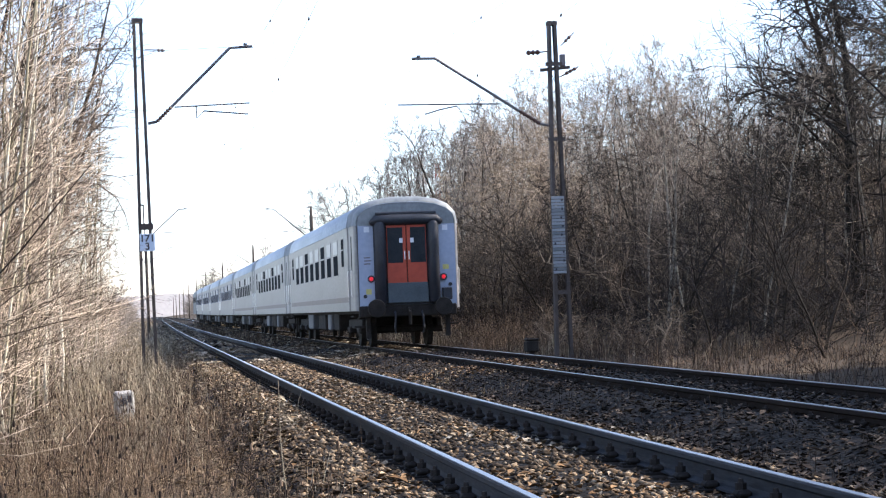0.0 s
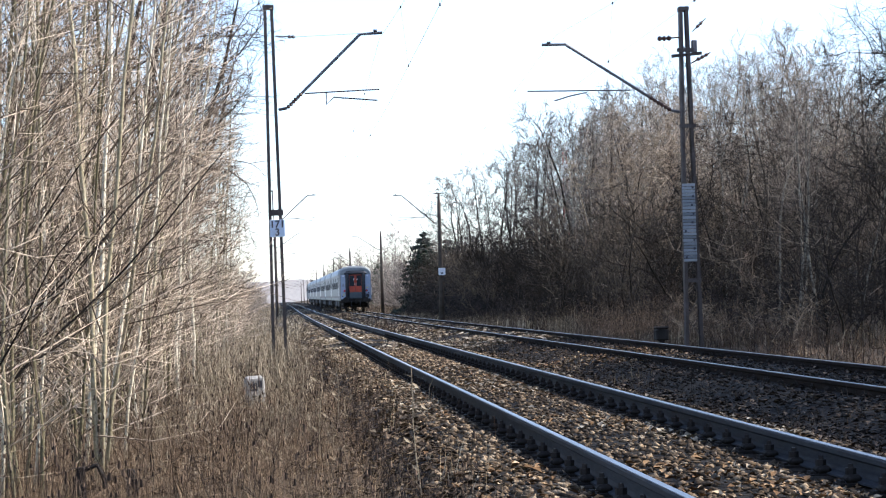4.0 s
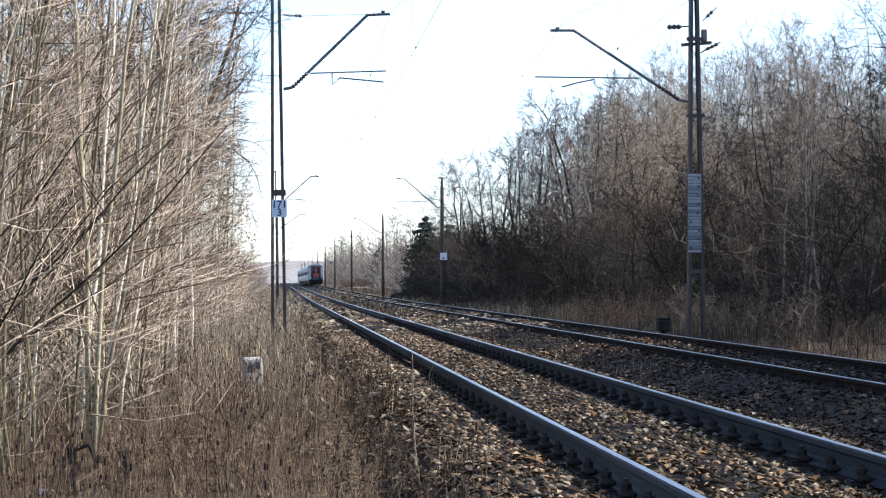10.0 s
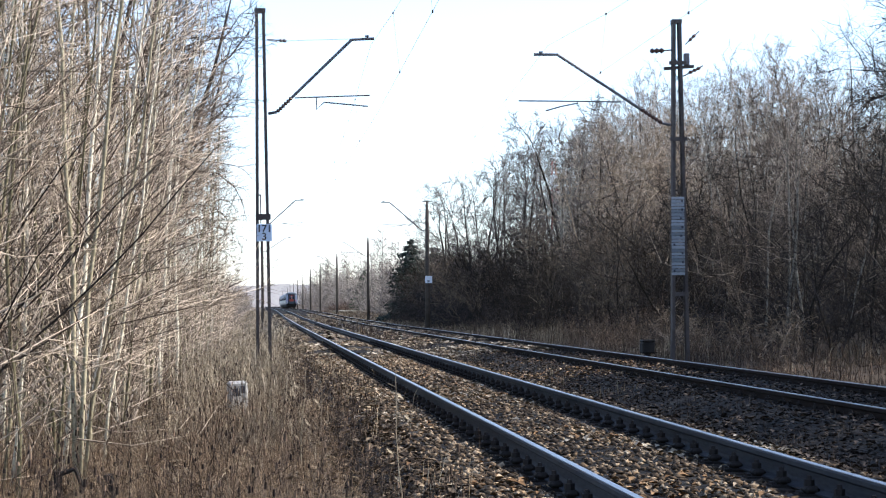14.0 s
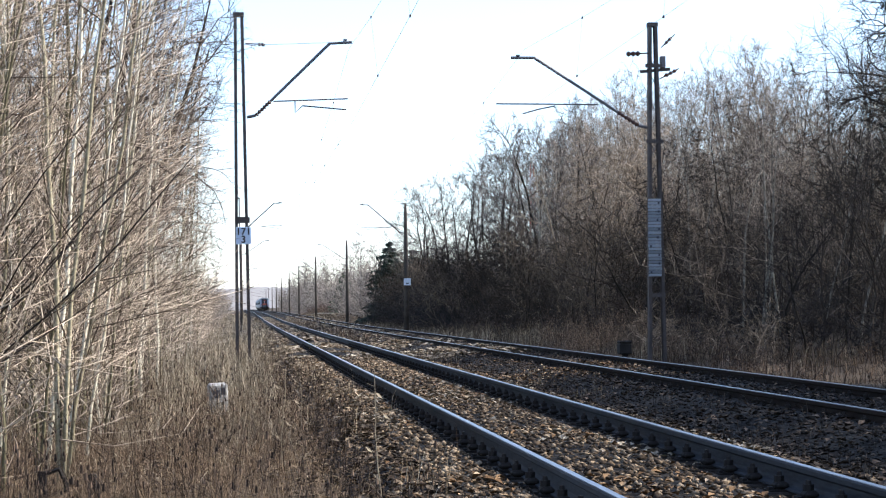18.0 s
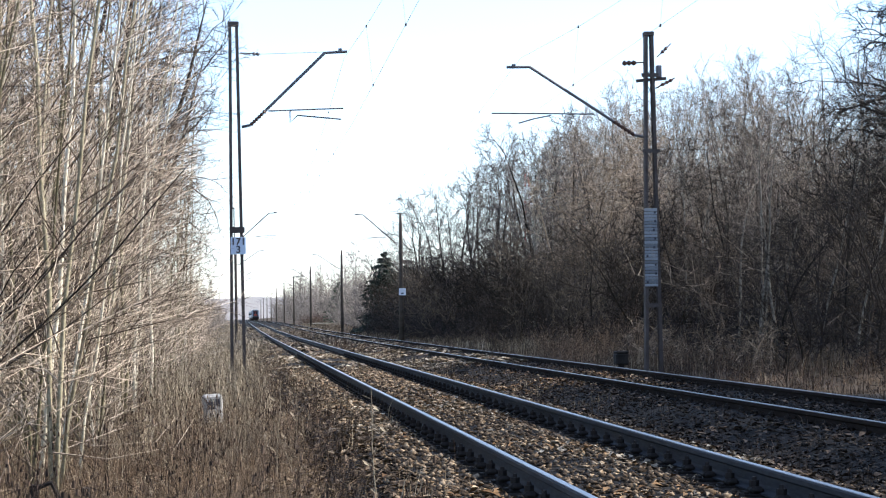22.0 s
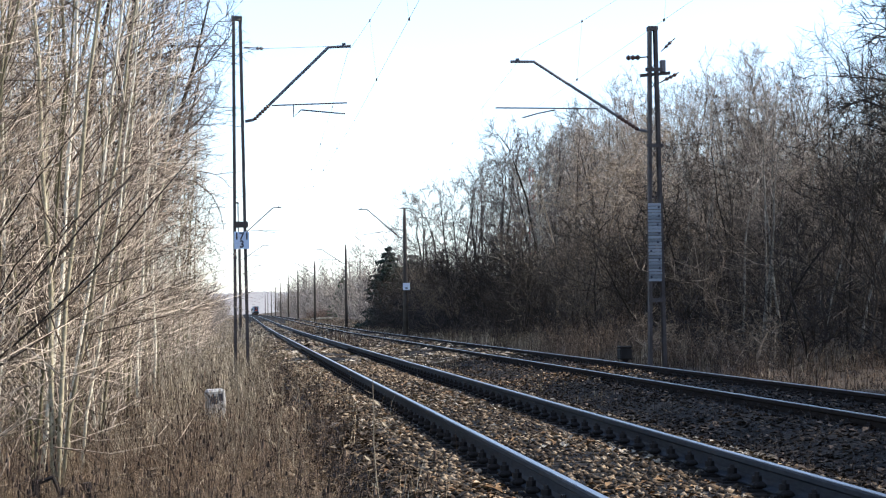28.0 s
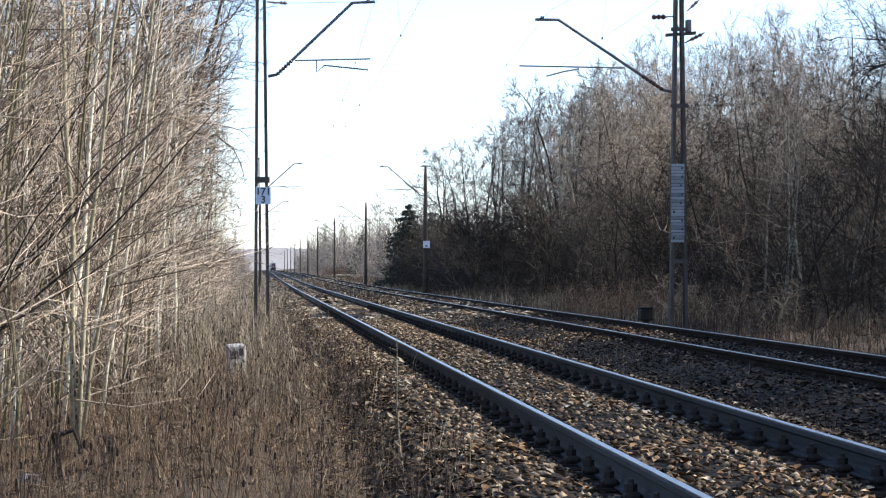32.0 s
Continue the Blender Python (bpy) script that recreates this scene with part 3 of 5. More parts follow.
# nearest mast on the far side, with grey guard slats and switch gear
mast_b = lattice_mast(9.48, 44.0, 7.55, 0.42, 0.2, -1, -0.5)
bracket(mast_b, -1, (-0.16, 5.13), (-2.77, 6.74), (-3.31, 6.74), (-1.3, 5.66), (-3.67, 5.68), [(-2.3, 5.63), (-2.7, 5.55), (-3.05, 5.45)])
for z in (1.2, 4.75, 6.5):
    part("batten_plate", Geo().box(-0.2, 0.2, -0.125, -0.112, z, z + 0.09), M_MAST, mast_b)
guard = thing("mast_guard", "pale grey horizontal slats strapped round a mast", "guard", m=pose(9.43, 44.0, 0))
for i in range(24):
    z = 1.68 + i * 0.075
    part("slat", Geo().box(-0.15, 0.15, -0.16, -0.138, z, z + 0.062, 0.004) if i == 0 else bpy.data.objects["slat"].data, M_WRAP, guard).location = (0.003 * (i % 3), 0, 0 if i == 0 else i * 0.075)
for s in (-1, 1):
    part("upright", Geo().box(s * 0.13 - 0.02, s * 0.13 + 0.02, -0.137, -0.125, 1.66, 3.5), M_MAST, guard)
rng = random.Random(3)
for i in range(9):
    z = 1.75 + i * 0.2
    part("rivet_plate", Geo().box(-0.02, 0.02, -0.168, -0.161, z, z + 0.05), M_BLACK, guard).location = (rng.choice((-0.09, 0.07, 0.1)), 0, 0)
g = Geo()
insulator(g, (-0.62, 0, 6.83), (-0.3, 0, 6.84), 0.07, 3)
g.rod([(-0.3, 0, 6.84), (-0.05, 0, 6.86)], 0.016, 6)
part("strain_insulator", g, M_PORCELAIN, mast_b)
part("switch_box", Geo().box(0.17, 0.29, -0.08, 0.08, 6.5, 6.78, 0.015), M_ARM, mast_b, "grey switch housing")
g = Geo().rod([(0.2, 0, 6.98), (0.55, 0.1, 7.3)], 0.014, 6)
insulator(g, (0.3, 0.03, 7.07), (0.46, 0.07, 7.22), 0.045, 2)
part("feeder_pin", g, M_PORCELAIN, mast_b)
g = Geo().rod([(0.15, 0, 6.25), (0.62, 0.05, 6.5)], 0.016, 6)
insulator(g, (0.28, 0, 6.32), (0.56, 0.04, 6.46), 0.05, 3)
part("feeder_pin", g, M_PORCELAIN, mast_b)
part("cross_arm", Geo().beam((-0.3, 0, 6.42), (0.4, 0, 6.48), 0.08, 0.07), M_MAST, mast_b)


def plain_bracket(m, face, low, high):
    bracket(m, face, (face * 0.12, low), (face * 2.15, high), (face * 2.65, high + 0.02), (face * 0.8, low + 0.35), (face * 2.6, low + 0.37),
            [(face * 1.3, low + 0.35), (face * 2.4, low + 0.2)], False)


def pole_mast(x, y, top, face, arm=True):
    z0 = float(rise(y))
    m = thing("concrete_mast", "tapered concrete pole with a steel bracket beside the track", "mast", "masts of the overhead line", m=pose(x, y, z0))
    part("pole", Geo().rod([(0, 0, -0.6), (0, 0, top - 0.5), (0, 0, top - 0.4), (0, 0, top)], [0.155, 0.1, 0.08, 0.06], 10), M_POLE, m, smooth=True)
    part("collar", Geo().rod([(0, 0, top - 2.35), (0, 0, top - 2.2)], 0.13, 10), M_MAST, m)
    if arm:
        plain_bracket(m, face, top - 1.7, top - 0.42)
    return m


far_a = lattice_mast(-0.24, 116.0, 7.7, 0.36, 0.24, 1, -0.6, False)
plain_bracket(far_a, 1, 5.65, 7.35)
far_b = pole_mast(9.4, 112.0, 7.05, -1, False)
plain_bracket(far_b, -1, 5.35, 7.0)
part("cross_arm", Geo().beam((-0.3, 0, 7.05), (0.3, 0, 7.05), 0.08, 0.05), M_MAST, far_b)
small_sign = tagged(new("mast_plate", Geo().box(-0.2, 0.2, -0.14, -0.127, 2.35, 2.75, 0.004).mesh("mast_plate", M_WHITE)), "small white plate with a dark mark on a mast", "sign")
small_sign.matrix_basis = pose(9.45, 112.0, 0)
part("mark", Geo().box(-0.07, 0.07, -0.147, -0.141, 2.42, 2.5), M_BLACK, small_sign)
for y, top in ((176, 7.15), (251, 7.55), (326, 7.8), (393, 8.1), (470, 8), (545, 8), (620, 8), (700, 8), (780, 8)):
    pole_mast(9.4, y, top, -1)
for y, top in ((182, 7.75), (256, 7.5), (330, 7.8), (400, 8), (475, 8)):
    pole_mast(-0.1, y, top, 1)


# ---- overhead wires ----
def make_wires():
    spans = [-24, 44, 114, 180, 253, 328, 397, 472]
    for cx, off in ((2.45, 0.15), (6.5, -0.15)):
        w = thing("overhead_wire", "thin dark contact and carrier wires over the track", "wire")
        contact, carrier = [], []
        for i in range(len(spans) - 1):
            a, b = spans[i], spans[i + 1]
            sgn = 1 if i % 2 else -1
            for k in range(9):
                u = k / 9
                y = a + (b - a) * u
                z0 = float(rise(y))
                contact.append((cx + sgn * off * (1 - 2 * u), y, z0 + 5.42))
                carrier.append((cx, y, z0 + 6.95 - 4 * 1.05 * u * (1 - u)))
            for k in range(1, 9):
                u = k / 9
                y, z0 = a + (b - a) * u, float(rise(a + (b - a) * u))
                part("dropper", Geo().rod([(cx, y, z0 + 6.95 - 4.2 * u * (1 - u)), (cx + sgn * off * (1 - 2 * u), y, z0 + 5.42)], 0.002, 3), M_WIRE, w)
            for k in range(1, 9):
                u = k / 9
                y, z0 = a + (b - a) * u, float(rise(a + (b - a) * u))
                for xx, zz in ((cx, z0 + 6.95 - 4.2 * u * (1 - u)), (cx + sgn * off * (1 - 2 * u), z0 + 5.42)):
                    if y < 90:
                        part("clamp", Geo().box(xx - 0.013, xx + 0.013, y - 0.03, y + 0.03, zz - 0.025, zz + 0.02, 0.006), M_WIRE, w)
        part("contact_wire", Geo().rod(contact, 0.003, 4), M_WIRE, w)
        part("carrier_wire", Geo().rod(carrier, 0.003, 4), M_WIRE, w)


make_wires()

# ---- small fixtures by the line ----
g = Geo().box(-0.135, 0.135, -0.09, 0.09, -0.75, 0.0, 0.03)
stone = tagged(new("marker_stone", g.mesh("marker_stone", M_LIMEWASH)), "weathered pale concrete marker post in dry grass", "marker post")
stone.matrix_basis = pose(-0.38, 27.2, 0, 2, -3, 12)
part("painted_mark", Geo().box(-0.09, 0.02, -0.096, -0.091, -0.2, -0.09), M_BLACK, stone, "dark flaking painted mark")
part("painted_mark", Geo().box(0.03, 0.09, -0.096, -0.091, -0.16, -0.06), M_BLACK, stone, "dark flaking painted mark")
g = Geo().box(-0.15, 0.15, -0.2, 0.2, -0.02, 0.24, 0.03)
box = tagged(new("junction_box", g.mesh("junction_box", M_UNDER)), "black trackside junction box beside the rails", "box")
box.matrix_basis = pose(8.84, 44.6, -0.1)
part("lid", Geo().box(-0.155, 0.155, -0.205, 0.205, 0.24, 0.3, 0.03), M_UNDER, box)
part("foot", Geo().box(-0.06, 0.06, -0.06, 0.06, -0.45, -0.02), M_UNDER, box)

lane = tagged(new("pavement", Geo().box(11.0, 19.0, 278, 300, 0.0, 0.12).box(10.5, 11.0, 280, 298, 0.0, 0.05).mesh("pavement", M_FIELD)), "pale sandy lane beside the line", "lane", kind="structure")
lane.location = (0, 0, float(land(14, 289)) + 0.0)

stump = thing("rusty_post", "short rusty steel post with a bent bracket in the weeds", "post", m=pose(-1.48, 14.2, -0.5))
part("upright", Geo().box(-0.03, 0.03, -0.02, 0.02, -0.3, 0.36, 0.008), M_IRON, stump)
part("bracket", Geo().rod([(0.0, 0, 0.33), (0.12, 0, 0.37), (0.17, 0, 0.26), (0.17, 0, 0.2)], 0.02, 6), M_IRON, stump)
part("upright", Geo().box(0.33, 0.39, -0.02, 0.02, -0.3, 0.33, 0.008), M_IRON, stump)
rubble = tagged(new("rubble_block", Geo().box(-0.08, 0.08, -0.05, 0.05, -0.1, 0.14, 0.03).mesh("rubble_block", M_ARM)), "small grey block of broken concrete in weeds", "rubble")
rubble.matrix_basis = pose(-1.62, 13.7, -0.53, 4, 8, 20)


def make_tall_weed(x, y, height, lean, seed):
    """A dead stalk with short side sprigs and curled dry leaves."""
    rng = random.Random(seed)
    w = thing("dead_weed", "tall slender dead weed stalk beside the rail", "weed", "tall weeds by the rail", m=pose(x, y, float(land(x, y)) - 0.05))
    bend = [(lean * u * height + 0.012 * math.sin(7 * u + seed), 0.05 * u * u, u * height) for u in (0, 0.2, 0.4, 0.6, 0.8, 1.0)]
    part("stalk", Geo().rod(bend, [0.0065, 0.006, 0.005, 0.004, 0.003, 0.0015], 6), M_STRAW, w)
    for k in range(9):
        u = 0.25 + 0.08 * k
        p = Vector((lean * u * height, 0.05 * u * u, u * height))
        q = p + Vector((rng.uniform(-0.09, 0.09), rng.uniform(-0.05, 0.05), rng.uniform(0.02, 0.1)))
        part("sprig", Geo().rod([p, q], [0.0025, 0.001], 4), M_STRAW, w)
        if k % 2:
            part("dry_leaf", Geo().add([q, q + Vector((0.03, 0.005, -0.012)), q + Vector((0.05, 0, -0.045)), q + Vector((0.018, -0.012, -0.03))], [(0, 1, 2, 3)]), M_STRAW, w)


for x, y, h, lean, seed in ((0.92, 13.0, 1.16, -0.05, 1), (0.3, 16.5, 0.95, 0.04, 2), (0.62, 21.0, 0.85, -0.03, 3)):
    make_tall_weed(x, y, h, lean, seed)


def make_tower():
    t = thing("lattice_tower", "distant red and white banded radio tower behind woods", "tower", m=pose(63.0, 420.0, float(land(63, 420))))
    for k in range(10):
        g = Geo()
        z0, z1 = 3.0 * k, 3.0 * k + 3.0
        w0, w1 = 0.75 - 0.04 * k, 0.75 - 0.04 * (k + 1)
        for sx in (-1, 1):
            for sy in (-1, 1):
                g.beam((sx * w0, sy * w0, z0), (sx * w1, sy * w1, z1), 0.16, 0.16)
            g.beam((-sx * w0, -w0, z0), (sx * w1, -w1, z1), 0.08, 0.08)
        part("tower_section", g, M_TOWER_RED if k % 2 else M_WHITE, t, "red painted section" if k % 2 else "white painted section")


make_tower()


# ---- the train ----
COACH, BODY_L = 24.5, 24.0


def body_outline(w, zlow, zcant, ztop, y, n=9):
    """The section of a coach at y: straight sides, arched roof."""
    pts = [(-w, y, zlow), (-w, y, zcant)]
    for k in range(1, n):
        a = math.pi * (1 - k / n)
        c, s = math.cos(a), math.sin(a)
        pts.append((w * math.copysign(abs(c) ** 0.75, c), y, zcant + (ztop - zcant) * abs(s) ** 0.8))
    return pts + [(w, y, zcant), (w, y, zlow)]


def coach_shell(kind):
    """A coach seen end on from y = 0; it stretches to y = BODY_L. kind: last (pale) or band (blue window band)."""
    label = "pale grey passenger coach with a blue window band" if kind == "band" else "pale grey passenger coach with dark windows" if kind == "plain" else "pale grey last coach of a train with orange end doors"
    c = thing("passenger_coach", label, "railway coach", "coaches of the train")
    ends = ((0.0, 1.295, 3.78), (0.05, 1.345, 3.87), (0.14, 1.37, 3.93), (1.25, 1.375, 3.96), (1.3, 1.4125, 3.96))
    row = [(y, w, t) for y, w, t in ends] + [(BODY_L - y, w, t) for y, w, t in reversed(ends)]
    # lower and upper side walls
    g = Geo()
    for s in (-1, 1):
        for i in range(len(row) - 1):
            (y0, w0, _), (y1, w1, _) = row[i], row[i + 1]
            g.add([(s * w0, y0, 0.98), (s * w1, y1, 0.98), (s * w1, y1, 3.2), (s * w0, y0, 3.2),
                   (s * (w0 - 0.06), y0, 0.98), (s * (w1 - 0.06), y1, 0.98), (s * (w1 - 0.06), y1, 3.2), (s * (w0 - 0.06), y0, 3.2)],
                  [(0, 1, 2, 3), (7, 6, 5, 4), (0, 4, 5, 1), (3, 2, 6, 7)])
    part("side_wall", g, M_BODY, c)
    # roof, lofted, lower at the ends
    g = Geo()
    prof = []
    for y, w, t in row:
        o = body_outline(w + 0.012, 3.2, 3.2, t, y)[1:-1]
        prof.append(o)
    g.loft(prof, close=False)
    part("roof", g, M_ROOF, c, "ribbed grey roof tinted with painted sky reflection", smooth=True)
    for z, w in ((3.4, 1.37), (3.56, 1.26), (3.7, 1.08)):
        for s in (-1, 1):
            part("roof_rib", Geo().box(s * w - 0.012, s * w + 0.012, 1.4, BODY_L - 1.4, z, z + 0.02), M_ROOF, c)
    for y, w in ((0.004, 1.295), (BODY_L - 0.004, 1.295)):
        o = body_outline(w, 3.19, 3.2, 3.785, y)
        part("roof_end", Geo().add(o, [tuple(range(len(o)))]), M_HOOD, c, "darker roof end")
    for f, ends_at in ((1, row[:5]), (-1, row[:4:-1])):      # the darker domed roof ends
        prof = [body_outline(w + 0.024, 3.2, 3.2, t + 0.012, y)[1:-1] for y, w, t in ends_at]
        part("roof_dome", Geo().loft(prof, close=False), M_HOOD, c, "darker domed roof end", smooth=True)
    # end walls
    for y0, y1 in ((0.0, 0.06), (BODY_L - 0.06, BODY_L)):
        for s in (-1, 1):
            part("end_panel", Geo().box(min(s * 0.86, s * 1.262), max(s * 0.86, s * 1.288), y0, y1, 1.08, 3.19), M_END, c, "grey end panel with the blue of shade painted in")
        part("end_wall", Geo().box(-0.86, 0.86, y0 + 0.02, y1 - 0.005 if y0 == 0 else y1, 1.08, 3.19), M_RUBBER, c)
    part("floor_pan", Geo().box(-1.25, 1.25, 0.05, BODY_L - 0.05, 0.9, 1.09), M_UNDER, c)
    # windows and doors on both sides
    for s in (-1, 1):
        if kind == "band":
            part("window_band", Geo().box(s * 1.4125 if s > 0 else -1.4185, 1.4185 if s > 0 else -1.4125, 1.6, BODY_L - 1.6, 1.98, 2.95), M_BAND, c, "blue window band")
        else:
            for z0, z1 in ((1.22, 1.36),):
                part("stripe", Geo().box(s * 1.4125 if s > 0 else -1.4165, 1.4165 if s > 0 else -1.4125, 1.5, BODY_L - 1.5, z0, z1), M_STRIPE, c, "dull reddish stripe")
        for k in range(10):
            y = 2.6 + k * 2.06
            narrow = k in (0, 9)
            wd = 0.6 if narrow else 1.2
            z0, z1 = (2.2, 2.95) if narrow else (2.0, 2.95)
            xo = 1.42
            win = part("window", Geo().box(min(s * 1.40, s * xo), max(s * 1.40, s * xo), y - wd / 2 - 0.05, y + wd / 2 + 0.05, z0 - 0.05, z1 + 0.05, 0.004), M_BAND if kind == "band" else M_FRAME, c)
            for q0, q1 in ((z0, z0 + (z1 - z0) * 0.58), (z0 + (z1 - z0) * 0.63, z1)):
                part("pane", Geo().box(min(s * xo, s * (xo + 0.006)), max(s * xo, s * (xo + 0.006)), y - wd / 2, y + wd / 2, q0, q1), M_SKYPANE if q0 > z0 and k % 3 else M_GLASS, win)
        for y in (0.8, BODY_L - 0.8):
            wx = 1.355
            d = part("door", Geo().box(min(s * (wx - 0.02), s * (wx + 0.012)), max(s * (wx - 0.02), s * (wx + 0.012)), y - 0.34, y + 0.34, 1.02, 3.12, 0.005), M_BODY, c, "entrance door")
            part("door_window", Geo().box(min(s * (wx + 0.012), s * (wx + 0.018)), max(s * (wx + 0.012), s * (wx + 0.018)), y - 0.2, y + 0.2, 2.05, 2.95), M_GLASS, d)
            for q in (-0.42, 0.42):
                part("grab_rail", Geo().rod([(s * 1.42, y + q, 1.35), (s * 1.43, y + q, 1.4), (s * 1.43, y + q, 2.0), (s * 1.42, y + q, 2.05)], 0.015, 6), M_CHROME, d)
            part("step", Geo().box(min(s * 1.05, s * 1.38), max(s * 1.05, s * 1.38), y - 0.35, y + 0.35, 0.55, 0.59), M_UNDER, c)
            part("step", Geo().box(min(s * 1.1, s * 1.4), max(s * 1.1, s * 1.4), y - 0.35, y + 0.35, 0.82, 0.86), M_UNDER, c)
    # gangway at both ends
    for f, y in ((1, 0.0), (-1, BODY_L)):
        o = -f
        def slab(a, b):
            return (min(y + o * a, y + o * b), max(y + o * a, y + o * b))
        for s in (-1, 1):
            part("gangway_bellows", Geo().rod([(s * 0.7, y + o * 0.06, z) for z in (1.14, 1.18, 3.2, 3.3)], [0.1, 0.155, 0.155, 0.13], 16), M_RUBBER, c, "black rubber gangway tube", smooth=True)
        part("gangway_bellows", Geo().rod([(x, y + o * 0.07, 3.33 - 0.1 * max(0, abs(x) - 0.78) / 0.16) for x in (-0.94, -0.78, -0.4, 0, 0.4, 0.78, 0.94)], [0.07, 0.13, 0.15, 0.15, 0.15, 0.13, 0.07], 14), M_RUBBER, c, "black rubber gangway tube", smooth=True)
        part("gangway_hood", Geo().box(-0.8, 0.8, *slab(-0.01, 0.14), 3.45, 3.53, 0.02), M_RUBBER, c, "dark gangway rain hood")
        part("bridge_plate", Geo().box(-0.53, 0.53, *slab(-0.01, 0.12), 1.16, 1.68, 0.01), M_PANEL, c, "raised dark bridge plate")
        for s in (-1, 1):
            d = part("end_door", Geo().box(min(s * 0.012, s * 0.52), max(s * 0.012, s * 0.52), *slab(-0.01, 0.06), 1.66, 3.18, 0.006), M_ORANGE, c, "orange sliding end door")
            part("door_pane", Geo().box(min(s * 0.1, s * 0.5), max(s * 0.1, s * 0.5), *slab(0.06, 0.068), 2.2, 3.12), M_GLASS, d)
            part("sticker", Geo().box(min(s * 0.1, s * 0.19), max(s * 0.1, s * 0.19), *slab(0.069, 0.073), 2.72, 2.84), M_WHITE, d)
            part("handle", Geo().rod([(s * 0.055, y + o * 0.09, 2.28), (s * 0.055, y + o * 0.09, 2.5)], 0.018, 6), M_CHROME, d, "bright door handle")
        part("door_header", Geo().box(-0.4, 0.4, *slab(0.0, 0.07), 3.185, 3.205), M_ORANGE, c)
        for s in (-1, 1):
            lamp = part("tail_lamp", Geo().rod([(s * 0.95, y - o * 0.01, 1.8), (s * 0.95, y + o * 0.05, 1.8)], 0.095, 14), M_RUBBER, c)
            part("lens", Geo().rod([(s * 0.95, y + o * 0.05, 1.8), (s * 0.95, y + o * 0.065, 1.8)], [0.055, 0.04], 14), M_TAIL if kind == "last" and f > 0 else M_RUBBER, lamp, "glowing red lens" if kind == "last" and f > 0 else "")
            part("buffer_shank", Geo().rod([(s * 0.875, y, 1.03), (s * 0.875, y + o * 0.42, 1.03)], 0.09, 10), M_UNDER, c)
            part("buffer_head", Geo().rod([(s * 0.875, y + o * 0.42, 1.03), (s * 0.875, y + o * 0.5, 1.03)], [0.24, 0.225], 16), M_UNDER, c)
            part("end_mark", Geo().box(s * 1.03 - 0.07, s * 1.03 + 0.07, *slab(0.0, 0.006), 3.02, 3.16), M_WHITE, c, "small white mark")
            part("brake_hose", Geo().rod([(s * 0.35, y, 0.95), (s * 0.36, y + o * 0.16, 0.8), (s * 0.38, y + o * 0.14, 0.5), (s * 0.36, y + o * 0.05, 0.38)], 0.03, 6), M_RUBBER, c)
            part("cable_socket", Geo().rod([(s * 1.12, y, 1.35 if s < 0 else 1.6), (s * 1.12, y + o * 0.07, 1.35 if s < 0 else 1.6)], 0.05, 8), M_RUBBER, c)
        part("yellow_mark", Geo().box(-1.09, -0.95, *slab(0.0, 0.006), 1.4, 1.54), M_YELLOW, c, "yellow mark")
        part("yellow_mark", Geo().box(0.94, 1.1, *slab(0.0, 0.006), 2.0, 2.12), M_YELLOW, c, "yellow mark")
        part("socket_box", Geo().box(0.9, 1.16, *slab(0.0, 0.12), 1.2, 1.52, 0.02), M_RUBBER, c, "black cable box")
        for k in range(3):
            part("stencil_bar", Geo().box(-1.12, -0.96 + 0.03 * (k % 2), *slab(0.0, 0.004), 2.18 + k * 0.08, 2.21 + k * 0.08), M_STRIPE, c)
        part("buffer_beam", Geo().box(-1.28, 1.28, *slab(-0.2, 0.03), 0.8, 1.1, 0.03), M_UNDER, c)
        part("coupling_hook", Geo().rod([(0, y, 1.0), (0, y + o * 0.3, 1.0), (0, y + o * 0.36, 0.92), (0, y + o * 0.3, 0.6)], 0.045, 6), M_UNDER, c)
        part("rail_guard", Geo().box(-1.1, -1.0, *slab(-0.3, -0.1), 0.25, 0.82), M_UNDER, c)
        part("rail_guard", Geo().box(1.0, 1.1, *slab(-0.3, -0.1), 0.25, 0.82), M_UNDER, c)
    # running gear
    for yc in (3.1, BODY_L - 3.1):
        bogie = part("bogie", Geo().box(-1.08, -0.92, yc - 1.75, yc + 1.75, 0.5, 0.75, 0.03).box(0.92, 1.08, yc - 1.75, yc + 1.75, 0.5, 0.75, 0.03).box(-1.0, 1.0, yc - 0.3, yc + 0.3, 0.45, 0.8, 0.03)
                     .box(-1.15, 1.15, yc - 1.6, yc - 0.9, 0.36, 0.56, 0.05).box(-1.15, 1.15, yc + 0.9, yc + 1.6, 0.36, 0.56, 0.05), M_UNDER, c)
        for ya in (yc - 1.25, yc + 1.25):
            for s in (-1, 1):
                part("wheel", Geo().rod([(s * 0.68, ya, 0.46), (s * 0.71, ya, 0.46), (s * 0.715, ya, 0.46), (s * 0.83, ya, 0.46)], [0.49, 0.49, 0.465, 0.46], 24), M_UNDER, bogie)
            part("axle", Geo().rod([(-0.95, ya, 0.46), (0.95, ya, 0.46)], 0.08, 8), M_UNDER, bogie)
    for y0, y1, x0, x1 in ((6.5, 8.0, -1.2, -0.5), (8.6, 9.6, -1.25, -0.6), (11.0, 13.5, -1.2, -0.4), (15.2, 17.0, -1.25, -0.5), (7.0, 9.0, 0.5, 1.2), (12, 14.5, 0.5, 1.25)):
        part("equipment_box", Geo().box(x0, x1, y0, y1, 0.42, 0.92, 0.04), M_CASE if x0 < -1.22 else M_UNDER, c)
    return c


